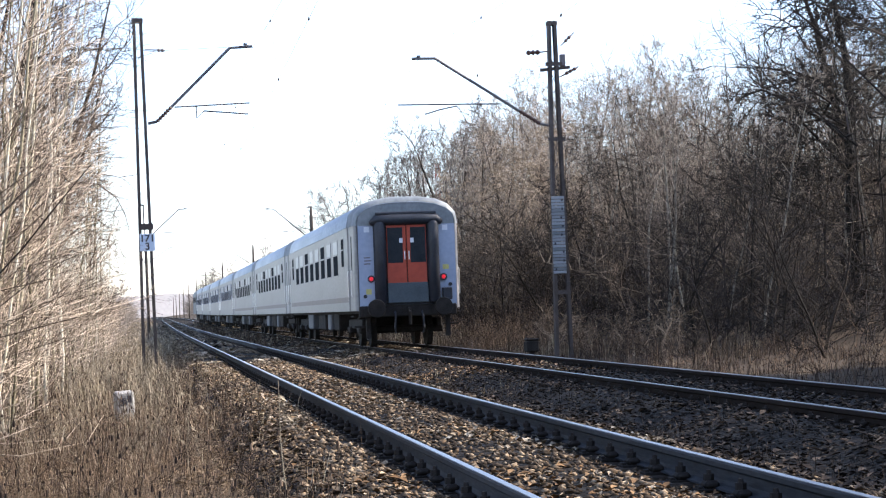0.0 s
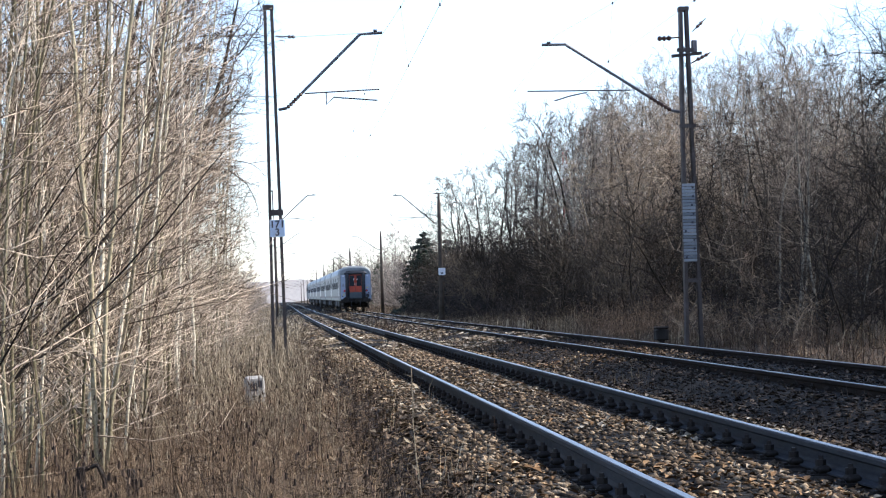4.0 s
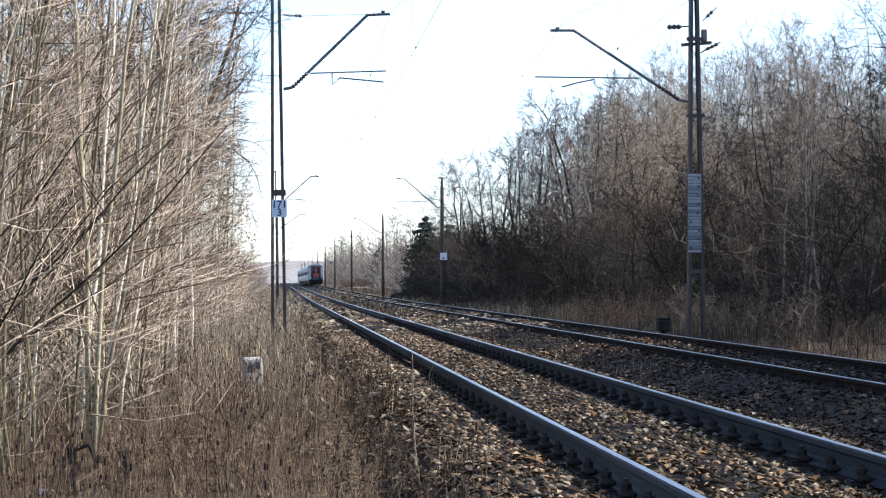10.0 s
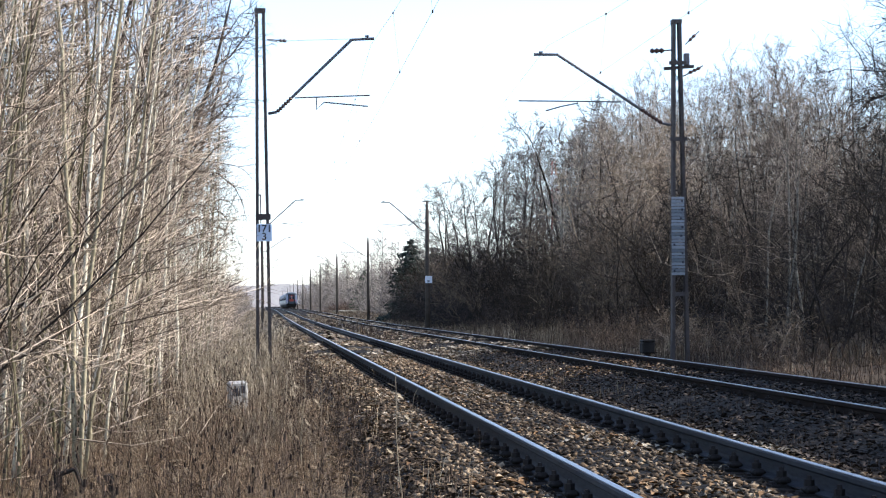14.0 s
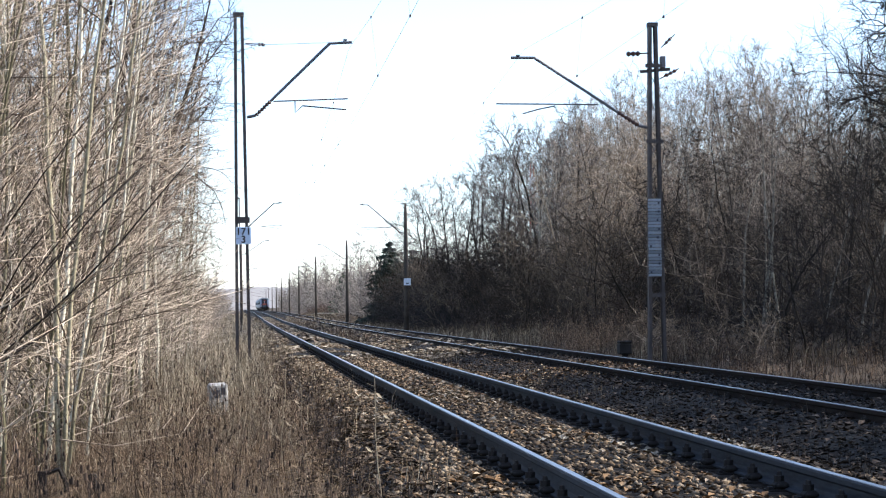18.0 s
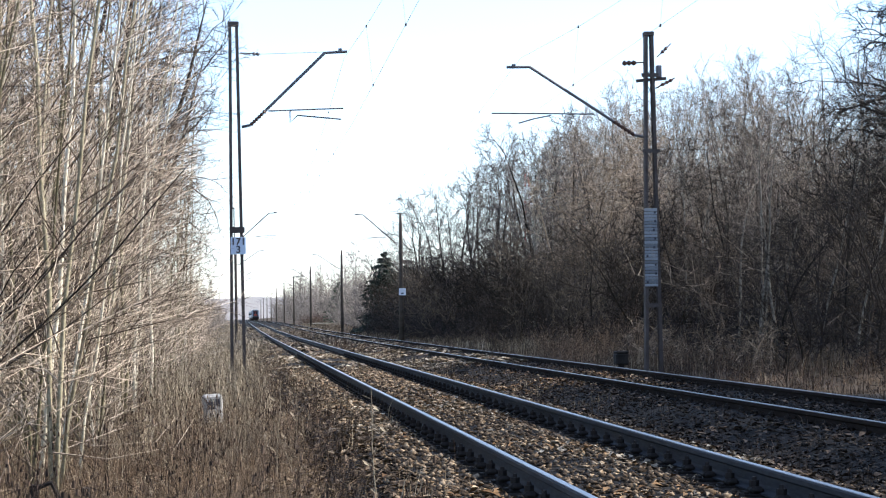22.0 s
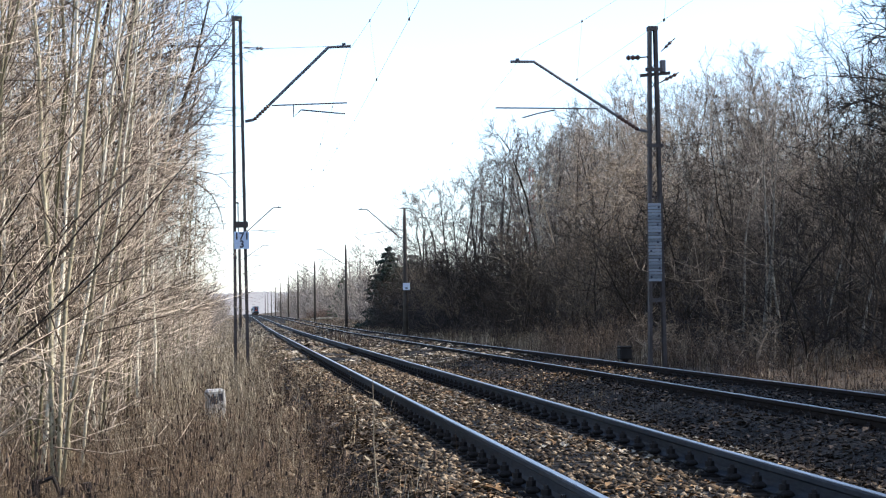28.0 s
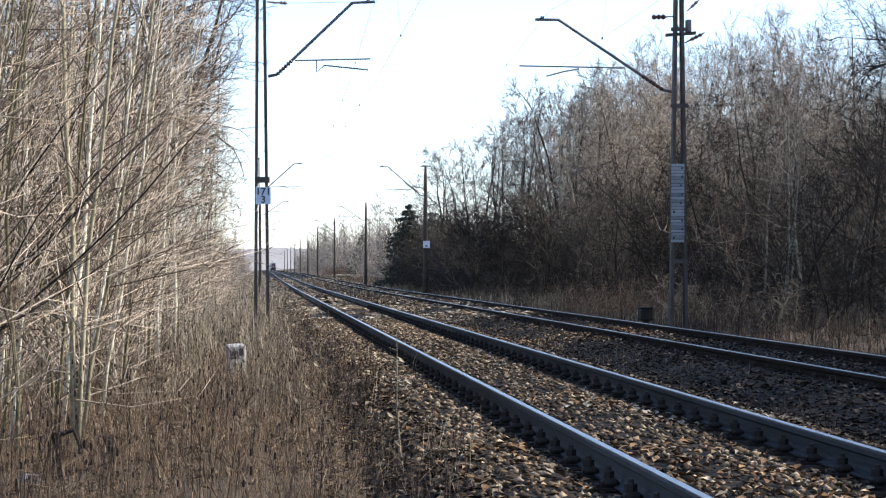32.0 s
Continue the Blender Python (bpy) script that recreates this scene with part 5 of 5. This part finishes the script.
def make_far_woods():
    """Distant bare woods along the line, wooded ridge behind, both coloured pale for haze."""
    rng = np.random.default_rng(31)
    p0, p1, r0, r1 = [], [], [], []
    for k in range(330):
        y = 205 + 800 * rng.uniform(0, 1) ** 1.3
        side = rng.uniform()
        x = 13.0 + 0.004 * y + abs(rng.normal(0, 7)) if side < 0.75 else -3.5 - 0.002 * y - abs(rng.normal(0, 7))
        h = rng.uniform(5, 10.5) * (0.7 if side >= 0.75 else 1.0) * (0.45 if rng.uniform() < 0.3 else 1.0) * float(np.interp(y, [205, 295, 320, 420, 600], [0.8, 0.85, 1.5, 1.4, 1.4]))
        base = np.array([x, y, float(land(x, y)) - 0.2])
        p0.append(base), p1.append(base + (rng.normal(0, 0.3), rng.normal(0, 0.3), h)), r0.append(0.07), r1.append(0.015)
        for j in range(30):
            u = rng.uniform(0.04, 0.97)
            a = rng.uniform(0, 6.283)
            q = base + np.array([0, 0, h * u])
            w = np.array([math.cos(a), math.sin(a), rng.uniform(0.3, 1.2)])
            l = max(1.2, h * 0.3) * (1.15 - u) * rng.uniform(0.6, 1.4)
            e = q + w / np.linalg.norm(w) * l
            p0.append(q), p1.append(e), r0.append(0.045), r1.append(0.0)
            for i in range(4):
                s = q + (e - q) * rng.uniform(0.2, 0.9)
                p0.append(s), p1.append(s + (w + rng.normal(0, 0.7, 3)) * l * 0.35), r0.append(0.034), r1.append(0.0)
    tagged(new("far_woods", segments_mesh("far_woods", p0, p1, r0, r1, M_HAZEWOOD, 3)), "leafless woods in the distance along the line, paled for haze", "woods", kind="stuff")
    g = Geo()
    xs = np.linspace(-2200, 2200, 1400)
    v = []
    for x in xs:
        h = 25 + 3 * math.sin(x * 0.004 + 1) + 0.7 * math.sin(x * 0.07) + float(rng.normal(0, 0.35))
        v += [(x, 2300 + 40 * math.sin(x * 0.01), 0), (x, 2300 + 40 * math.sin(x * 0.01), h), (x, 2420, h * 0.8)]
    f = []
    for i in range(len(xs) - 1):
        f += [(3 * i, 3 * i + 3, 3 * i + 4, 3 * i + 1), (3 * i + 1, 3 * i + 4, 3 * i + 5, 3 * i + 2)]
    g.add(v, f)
    tagged(new("backdrop", g.mesh("backdrop", M_HAZE)), "wooded ridge on the horizon, haze painted into its blue-grey", "hills", kind="structure")


make_far_woods()


def brush(name, n, place, lmin, lmax, r, mat, label, seed, lean=0.25, sprays=5, side_r=0.5):
    """Fine leafless brushwood: thin crooked stems with side shoots, close together."""
    rng = np.random.default_rng(seed)
    x, y, grow_to = place(rng, n)
    n = len(x)
    p = np.stack([x, y, land(x, y) - 0.1], 1)
    h = rng.uniform(lmin, lmax, n) * grow_to
    way = np.stack([rng.normal(0, lean, n), rng.normal(0, lean, n), np.ones(n)], 1)
    rr = r * rng.uniform(0.6, 1.4, n)
    p0, p1, r0, r1, steps = [], [], [], [], 4
    for k in range(steps):
        way = way + rng.normal(0, lean, (n, 3))
        way /= np.linalg.norm(way, axis=1, keepdims=True)
        q = p + way * (h / steps)[:, None]
        p0.append(p), p1.append(q), r0.append(rr * (1 - 0.2 * k)), r1.append(rr * (0.8 - 0.2 * k) if k < steps - 1 else np.zeros(n))
        for i in range(sprays // steps + (k == steps - 1)):
            s = p + (q - p) * rng.uniform(0, 1, n)[:, None]
            side = way * 0.35 + rng.normal(0, 0.6, (n, 3)) + np.array([0, 0, 0.1])
            p0.append(s), r0.append(rr * side_r), r1.append(np.zeros(n))
            p1.append(s + side * (np.minimum(h * 0.28, 1.2) * rng.uniform(0.4, 1.3, n))[:, None])
        p = q
    me = segments_mesh(name, *(np.concatenate(q) for q in (p0, p1, r0, r1)), mat, 3)
    tagged(new(name, me), label, "brushwood", kind="stuff")


def on_bank(rng, n):
    y = 30 + 150 * rng.uniform(0, 1, n) ** 1.1
    x = 14.3 + rng.uniform(0, 1, n) ** 1.2 * (10 + 0.11 * y)
    return x, y, np.clip(0.52 + 0.005 * np.minimum(y, 155) - 0.028 * (x - 15), 0.45, 1.3) * np.where(x < 0.15 * y, 0.6, 1.0)


def canopy(rng, n):
    y = 46 + 100 * rng.uniform(0, 1, n)
    x = np.maximum(16.4, 0.162 * y) + rng.uniform(0, 1, n) * 9
    x = np.where((y > 68) & (y < 93), np.maximum(x, 20.5 + rng.uniform(0, 4, n)), x)
    return x, y, np.clip(0.47 + 0.0048 * y, 0.6, 1.2) * np.interp(x / y, [0.16, 0.19], [0.75, 1.0])


def dark_clump(rng, n):
    y = 108 + 66 * rng.uniform(0, 1, n)
    return 11.6 + rng.uniform(0, 4, n), y, np.interp(y, [108, 120, 174], [0.5, 1, 1])


def far_edge(rng, n):
    y = 196 + 520 * rng.uniform(0, 1, n) ** 1.4
    return 12.6 + 0.004 * y + rng.uniform(0, 1, n) ** 1.5 * 26, y, np.ones(n)


def far_left(rng, n):
    y = 60 + 500 * rng.uniform(0, 1, n) ** 1.5
    return -1.7 - 0.004 * y - rng.uniform(0, 1, n) ** 1.6 * 8, y, np.interp(y, [60, 120, 300], [0.6, 0.8, 1.0])


def hedge(rng, n):
    y = rng.uniform(302, 340, n)
    return 10.8 + rng.uniform(0, 13, n), y, np.ones(n)


brush("brushwood", 3600, on_bank, 0.8, 4.2, 0.009, M_SHADE_BRUSH, "leafless brushwood filling the wooded bank, darkened for shade", 51, 0.45, 16, 0.8)
brush("high_brushwood", 2600, canopy, 4.0, 8.2, 0.009, M_CANOPY, "fine tan twigs of the leafless wood, brightened for sun", 58, 0.36, 24, 0.85)
brush("low_brushwood", 2600, lambda r, n: (13.2 + r.uniform(0, 1, n) ** 1.2 * 8, 36 + 120 * r.uniform(0, 1, n), np.ones(n)), 0.8, 3.2, 0.009, M_DEEPSHADE_BRUSH, "dense brushwood at the foot of the wood, darkened for shade", 55, 0.45, 12, 0.9)
def beside(rng, n):
    """Unseen brushwood added beside the camera to cast shade, lower towards the line."""
    x, y = rng.uniform(14.3, 20, n), rng.uniform(-2, 31, n)
    return x, y, 0.7 * (x - 4.2) - land(x, y)


brush("side_brushwood", 3600, beside, 0.7, 1.0, 0.028, M_SHADE_BRUSH, "unseen leafless brushwood added beside the camera to cast shade", 54, 0.2, 8, 0.8)
brush("dark_brushwood", 3700, dark_clump, 1.0, 4.3, 0.011, M_DEEPSHADE_BRUSH, "dense leafless brushwood beside the line, darkened for shade", 52, 0.5, 12, 1.0)
brush("pale_brushwood", 3100, far_edge, 2.0, 8.5, 0.045, M_HAZEWOOD, "leafless brushwood in the distance, paled for haze", 53, 0.35, 8)
brush("far_left_brushwood", 1700, far_left, 1.2, 4.5, 0.016, M_HAZEWOOD, "leafless brushwood along the far verge, paled for haze", 56, 0.35, 8)
brush("hedge", 750, hedge, 1.0, 2.4, 0.03, M_HEDGE, "brown leafless hedge behind a sandy lane", 57, 0.4, 8)


# ---- grass, weeds, leaves and ballast stones ----
def bed_top(x, y):
    z = np.interp(x, *zip(*BED))
    return np.maximum(z, land(x, y)) + np.where(z > land(x, y), rise(y), 0)


def blades(name, n, place, hmin, hmax, width, mat, label, seed, bend=0.35, tuft=12, spread=0.09):
    """Bent dry blades in tufts that lean together; place(rng, n) gives x and y."""
    rng = np.random.default_rng(seed)
    x, y = place(rng, n // tuft)
    m = len(x)
    lean, size = rng.uniform(0, 6.283, m), rng.uniform(0.35, 1.0, m)
    k = np.repeat(np.arange(m), tuft)
    n = len(k)
    x, y = x[k] + rng.normal(0, spread, n), y[k] + rng.normal(0, spread * 2, n)
    z = bed_top(x, y)
    h = (hmin + (hmax - hmin) * rng.uniform(0, 1, n) ** 1.5) * size[k]
    a, b = rng.uniform(0, 6.283, n), lean[k] + rng.normal(0, 0.9, n)
    w = width * rng.uniform(0.6, 1.3, n)
    base = np.stack([x, y, z - 0.02], 1)
    reach = h * bend * rng.uniform(0, 1, n) ** 1.4
    tip = np.stack([np.cos(b), np.sin(b), np.zeros(n)], 1) * reach[:, None]
    side = np.stack([np.cos(a), np.sin(a), np.zeros(n)], 1) * (w / 2)[:, None]
    up = np.array([0, 0, 1.0])
    mid = base + tip * 0.35 + up * (h * 0.6)[:, None]
    top = base + tip + up * np.maximum(0.02, h - reach * 0.45)[:, None]
    v = np.stack([base - side, base + side, mid - side * 0.8, mid + side * 0.8, top], 1).reshape(-1, 3)
    one = np.array([(0, 1, 3), (0, 3, 2), (2, 3, 4)])
    t = (one[None] + (np.arange(n) * 5)[:, None, None]).reshape(-1, 3)
    tagged(new(name, arrays_mesh(name, v, t, mat)), label, "grass", kind="stuff")


def patchy(x, y, s=0.9):
    return np.sin(s * x * 1.3 + 0.7 * y * s) + np.sin(1.9 * s * y - s * x) > -0.5


def verge(rng, n):
    y = 3 + 83 * rng.uniform(0, 1, n) ** 1.5
    x = rng.uniform(-4.5, 1.7, n)
    k = rng.uniform(0, 1, n) < np.interp(x + 0.35 * np.sin(0.9 * y) + 0.25 * np.sin(2.3 * y + 1), [-4.5, -0.6, 0.7, 1.2, 1.6], [0.8, 1.0, 0.8, 0.25, 0.0])
    return x[k], y[k]


def dry_verge(rng, n):
    """Pale grass grows thinner close to the camera."""
    x, y = verge(rng, n)
    k = (y > 20) | (rng.uniform(0, 1, len(y)) < 0.14)
    return x[k], y[k]


def far_verge(rng, n):
    y = 22 + 132 * rng.uniform(0, 1, n) ** 1.4
    return 9.3 + rng.uniform(0, 1, n) ** 0.7 * 4.2, y


def reeds(rng, n):
    x, y = far_verge(rng, n)
    k = np.sin(0.21 * y + 0.4 * x + 0.5) + 0.6 * np.sin(0.9 * x - 0.53 * y) > 0.35
    return x[k], y[k]


def tan_clumps(rng, n):
    x, y = rng.uniform(9.3, 13.0, n), 45 + 42 * rng.uniform(0, 1, n)
    k = np.sin(0.33 * y + 1.1 * x) + 0.8 * np.sin(1.7 * x - 0.71 * y + 1) > 0.55
    return x[k], y[k]


def middle(rng, n):
    y = 27 + 80 * rng.uniform(0, 1, n) ** 1.3
    x = rng.normal(4.75, 0.22, n)
    k = patchy(x, y, 0.35)
    return x[k], y[k]


blades("dry_grass", 52000, dry_verge, 0.1, 0.62, 0.005, M_GRASS, "dry yellow-brown grass on the verge", 1, 1.3)
blades("brown_verge_weeds", 27000, verge, 0.1, 0.55, 0.0032, M_FUZZ, "dead brown weeds on the verge", 2, 1.2, 9, 0.07)


blades("camera_verge_weeds", 6000, lambda r, n: (r.uniform(-5, 0.6, n), r.uniform(-9, 9, n)), 0.1, 0.4, 0.005, M_FUZZ, "low dead brown weeds on the near verge", 27, 1.2, 10, 0.1)
blades("foreground_weeds", 20000, lambda r, n: (-3.6 + 4.0 * r.uniform(0, 1, n) ** 0.9, 9 + 13 * r.uniform(0, 1, n)), 0.12, 0.6, 0.0032, M_FUZZ, "fine tan and brown dead weeds on the near verge", 26, 1.0, 10, 0.08)
blades("pale_grass", 26000, lambda r, n: (r.uniform(-3.2, 0.35, n), 20 + 47 * r.uniform(0, 1, n)), 0.2, 0.7, 0.0055, M_STRAW, "tall pale straw on the verge round a mast", 19, 1.1, 14, 0.1)


blades("straw_clumps", 6500, lambda r, n: (r.uniform(-1.3, 0.35, n), 29 + 17 * r.uniform(0, 1, n)), 0.45, 1.05, 0.007, M_STRAW, "tall pale straw clumps before a mast", 20, 0.7, 26, 0.1)


def make_seed_heads():
    """Dead weed stalks with forked tops and dark seed heads."""
    rng = np.random.default_rng(17)
    seg = []
    for k in range(800):
        y = 9 + 33 * rng.uniform() ** 1.4
        x = rng.uniform(-2.6, 1.0)
        p = np.array([x, y, float(land(x, y))])
        h = rng.uniform(0.3, 0.8)
        w = np.array([rng.normal(0, 0.2), rng.normal(0, 0.2), 1.0])
        top = p + w * h
        seg.append((p, top, 0.0026, 0.001))
        for i in range(rng.integers(1, 6)):
            q = p + w * h * rng.uniform(0.6, 1.0)
            e = q + np.array([rng.normal(0, 0.07), rng.normal(0, 0.07), rng.uniform(0.03, 0.12)])
            seg.append((q, e, 0.0018, 0.001))
            if rng.uniform() < 0.6:
                seg.append((e, e + np.array([0, 0, rng.uniform(0.015, 0.04)]), rng.uniform(0.004, 0.01), 0.005))
    tagged(new("weed_stalks", segments_mesh("weed_stalks", *zip(*seg), M_BRAMBLE, 4)), "dead weed stalks with dark seed heads", "weeds", kind="stuff")


make_seed_heads()
blades("reed_grass", 6000, reeds, 0.2, 0.8, 0.012, M_GRASS, "tall pale dry grass below the wood", 3, 0.8)
# The dark bramble colour stands in for shade on these weeds.
blades("shaded_weeds", 6500, lambda r, n: (r.uniform(8.9, 14.0, n), 27 + 26 * r.uniform(0, 1, n)), 0.12, 0.6, 0.008, M_BRAMBLE, "dead weeds beside the far rail, darkened for shade", 24, 0.9, 10)
blades("tan_reeds", 9000, tan_clumps, 0.3, 1.3, 0.011, M_GRASS, "tall pale tan reeds below the wood", 25, 0.6, 16, 0.16)
blades("brown_weeds", 3500, far_verge, 0.2, 0.8, 0.01, M_WEED, "dead brown weeds below the wood", 4, 0.8)
brush("dark_tangle", 2600, lambda r, n: (r.uniform(-3.0, 1.1, n), 8.5 + 18 * r.uniform(0, 1, n), np.ones(n)), 0.2, 0.65, 0.0018, M_FUZZ, "fine tangle of brown dead weeds on the verge", 64, 0.42, 20)
brush("tan_weeds", 420, lambda r, n: (r.uniform(9.5, 11.9, n), 45 + 19 * r.uniform(0, 1, n), np.ones(n)), 0.6, 1.6, 0.007, M_WEED, "tall tan weeds below the wood beside a mast", 65, 0.3, 12)
brush("verge_tangle", 1900, lambda r, n: (r.uniform(-3.4, 0.8, n), 17 + 30 * r.uniform(0, 1, n) ** 1.3, np.ones(n)), 0.25, 0.8, 0.0028, M_WEED, "tangle of broken dead stems on the verge", 61, 0.55, 12)
brush("straw_tangle", 1500, lambda r, n: (r.uniform(-3.4, 0.5, n), 16 + 34 * r.uniform(0, 1, n) ** 1.3, np.ones(n)), 0.2, 0.65, 0.0025, M_STRAW, "tangle of pale straw on the verge", 62, 0.6, 12)
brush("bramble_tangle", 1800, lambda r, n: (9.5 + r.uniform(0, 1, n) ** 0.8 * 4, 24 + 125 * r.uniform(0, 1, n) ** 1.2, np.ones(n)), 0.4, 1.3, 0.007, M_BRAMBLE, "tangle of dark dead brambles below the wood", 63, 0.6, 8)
blades("dead_track_weeds", 3000, lambda r, n: (np.where(r.uniform(0, 1, n) < 0.7, r.normal(4.8, 0.35, n), r.normal(8.6, 0.35, n)), 12 + 90 * r.uniform(0, 1, n) ** 1.4), 0.05, 0.3, 0.006, M_LITTER, "low dead weeds between the tracks", 7, 0.9)
blades("track_weeds", 1500, middle, 0.1, 0.4, 0.007, M_GRASS, "dry weeds between the tracks", 5)
blades("far_side_grass", 9000, lambda r, n: (np.where(r.uniform(0, 1, n) < 0.05, r.normal(4.8, 0.4, n), r.uniform(8.6, 13.5, n)), 75 + 260 * r.uniform(0, 1, n) ** 1.4), 0.2, 0.7, 0.03, M_GRASS, "dry grass and weeds beside the distant track", 8, 0.9)
blades("far_side_weeds", 9000, lambda r, n: (np.where(r.uniform(0, 1, n) < 0.2, r.normal(4.8, 0.4, n), r.uniform(8.6, 13.5, n)), 75 + 260 * r.uniform(0, 1, n) ** 1.4), 0.1, 0.6, 0.025, M_WEED, "dead brown weeds beside the distant track", 18)
blades("far_grass", 16000, lambda r, n: (r.uniform(-3, 1.0, n), 75 + 300 * r.uniform(0, 1, n) ** 1.6), 0.2, 0.65, 0.016, M_STRAW, "dry grass along the distant verge", 6, 1.0, 16, 0.2)


def make_leaves(name, n, x0, x1, gaps, smin, smax, mat, label, seed, y0=9, deep=92):
    """Curled leaves and flat scraps lying on the bed and the ground."""
    rng = np.random.default_rng(seed)
    y = y0 + deep * rng.uniform(0, 1, n) ** 1.5
    x = rng.uniform(x0, x1, n)
    keep = np.sin(0.9 * y + 1.7 * x) + np.sin(0.37 * y - 0.8 * x) + rng.normal(0, 0.7, n) > gaps
    x, y = x[keep], y[keep]
    n = len(x)
    z = bed_top(x, y) + rng.uniform(0.005, 0.035, n)
    a, s = rng.uniform(0, 6.283, n), rng.uniform(smin, smax, n)
    u = np.stack([np.cos(a), np.sin(a), rng.uniform(-0.4, 0.4, n)], 1) * s[:, None]
    w = np.stack([-np.sin(a), np.cos(a), rng.uniform(-0.4, 0.4, n)], 1) * (s * 0.6)[:, None]
    c = np.stack([x, y, z], 1)
    lift = np.array([0, 0, 0.012])
    v = np.stack([c - u, c + w + lift, c + u, c - w + lift, c - np.array([0, 0, 0.004])], 1).reshape(-1, 3)
    one = np.array([(0, 1, 4), (1, 2, 4), (2, 3, 4), (3, 0, 4)])
    t = (one[None] + (np.arange(n) * 5)[:, None, None]).reshape(-1, 3)
    tagged(new(name, arrays_mesh(name, v, t, mat)), label, "leaves", kind="stuff")


def stone_shape(rng, n):
    """Corners of n angular stones about one unit across."""
    corner = np.array([(1, 0, 0), (-1, 0, 0), (0, 1, 0), (0, -1, 0), (0, 0, 1), (0, 0, -1)], float)
    v = corner[None] * rng.uniform(0.6, 1.3, (n, 6, 1)) + rng.normal(0, 0.25, (n, 6, 3))
    a = rng.uniform(0, 6.283, n)
    c, s = np.cos(a)[:, None], np.sin(a)[:, None]
    return np.stack([v[..., 0] * c - v[..., 1] * s, v[..., 0] * s + v[..., 1] * c, v[..., 2] * 0.55], -1)


STONE_FACES = [(0, 2, 4), (2, 1, 4), (1, 3, 4), (3, 0, 4), (2, 0, 5), (1, 2, 5), (3, 1, 5), (0, 3, 5)]


def clear_of_rails(x):
    return np.minimum(np.minimum(np.abs(x - 1.9665), np.abs(x - 3.4735)), np.minimum(np.abs(x - 5.9365), np.abs(x - 7.4435))) > 0.11


def make_stones(name, n, x0, x1, deep, smin, smax, mat, seed, y0=5):
    rng = np.random.default_rng(seed)
    y = y0 + deep * rng.uniform(0, 1, n) ** 1.35
    x = rng.uniform(x0, x1, n)
    keep = clear_of_rails(x)
    x, y = x[keep], y[keep]
    n = len(x)
    s = rng.uniform(smin, smax, n)
    v = stone_shape(rng, n) * s[:, None, None] + np.stack([x, y, bed_top(x, y) + s * 0.25], 1)[:, None, :]
    t = (np.array(STONE_FACES)[None] + (np.arange(n) * 6)[:, None, None]).reshape(-1, 3)
    tagged(part(name, arrays_mesh(name, v.reshape(-1, 3), t, mat), None, bed), kind="stuff")


def make_single_stones():
    """The stones beside the nearest rail, one by one."""
    rng = np.random.default_rng(77)
    kinds = [arrays_mesh("stone", v, np.array(STONE_FACES), M_STONE_ONE) for v in stone_shape(rng, 8)]
    for k in range(300):
        x, y = rng.uniform(0.9, 1.85), rng.uniform(11.0, 17.0)
        ob = part("stone", kinds[k % 8], None, bed)
        s = rng.uniform(0.02, 0.036)
        ob.location = (x, y, float(bed_top(x, y)) + s * 0.4)
        ob.rotation_euler = (0, 0, rng.uniform(0, 6.28))
        ob.scale = (s, s, s)


make_leaves("fallen_leaves", 9000, 1.05, 4.0, 0.1, 0.02, 0.045, M_LEAF, "orange-brown fallen leaves on the ballast", 9)
make_leaves("drifted_leaves", 9000, 4.0, 9.0, 0.5, 0.02, 0.045, M_LEAF, "orange-brown leaves drifted between the tracks", 23, 31, 60)
make_leaves("leaf_litter", 22000, 4.0, 9.3, -1.5, 0.02, 0.05, M_LITTER, "dark rotting leaf litter between the tracks", 10)
make_leaves("verge_litter", 15000, -3.2, 1.3, -1.5, 0.03, 0.07, M_VERGE, "dead leaves and scraps of grass on the verge", 11, 16)
make_leaves("rotten_litter", 9000, -3.0, 1.3, -1.5, 0.02, 0.055, M_VERGE2, "dark rotten leaves among weeds on the verge", 21, 8, 12)
make_leaves("far_leaves", 32000, 0.4, 9.2, 0.0, 0.045, 0.11, M_PALELEAF, "pale fallen leaves along the distant track", 14, 48, 190)
make_leaves("far_litter", 13000, -3.5, 12.5, -1.5, 0.06, 0.16, M_LITTER, "dark litter along the distant line", 15, 70, 280)
make_leaves("pale_leaves", 17000, 1.0, 4.2, 0.8, 0.02, 0.045, M_PALELEAF, "pale tan leaves drifted along the rails", 22, 15, 50)
make_stones("loose_stones", 21000, 1.0, 4.3, 42, 0.016, 0.04, M_STONE, 12)
make_stones("dirty_stones", 19000, 4.3, 8.9, 46, 0.014, 0.034, M_DARKSTONE, 13)
make_stones("near_stones", 6000, 1.0, 8.8, 13, 0.016, 0.036, M_STONE, 16, -7)
make_single_stones()

motions()
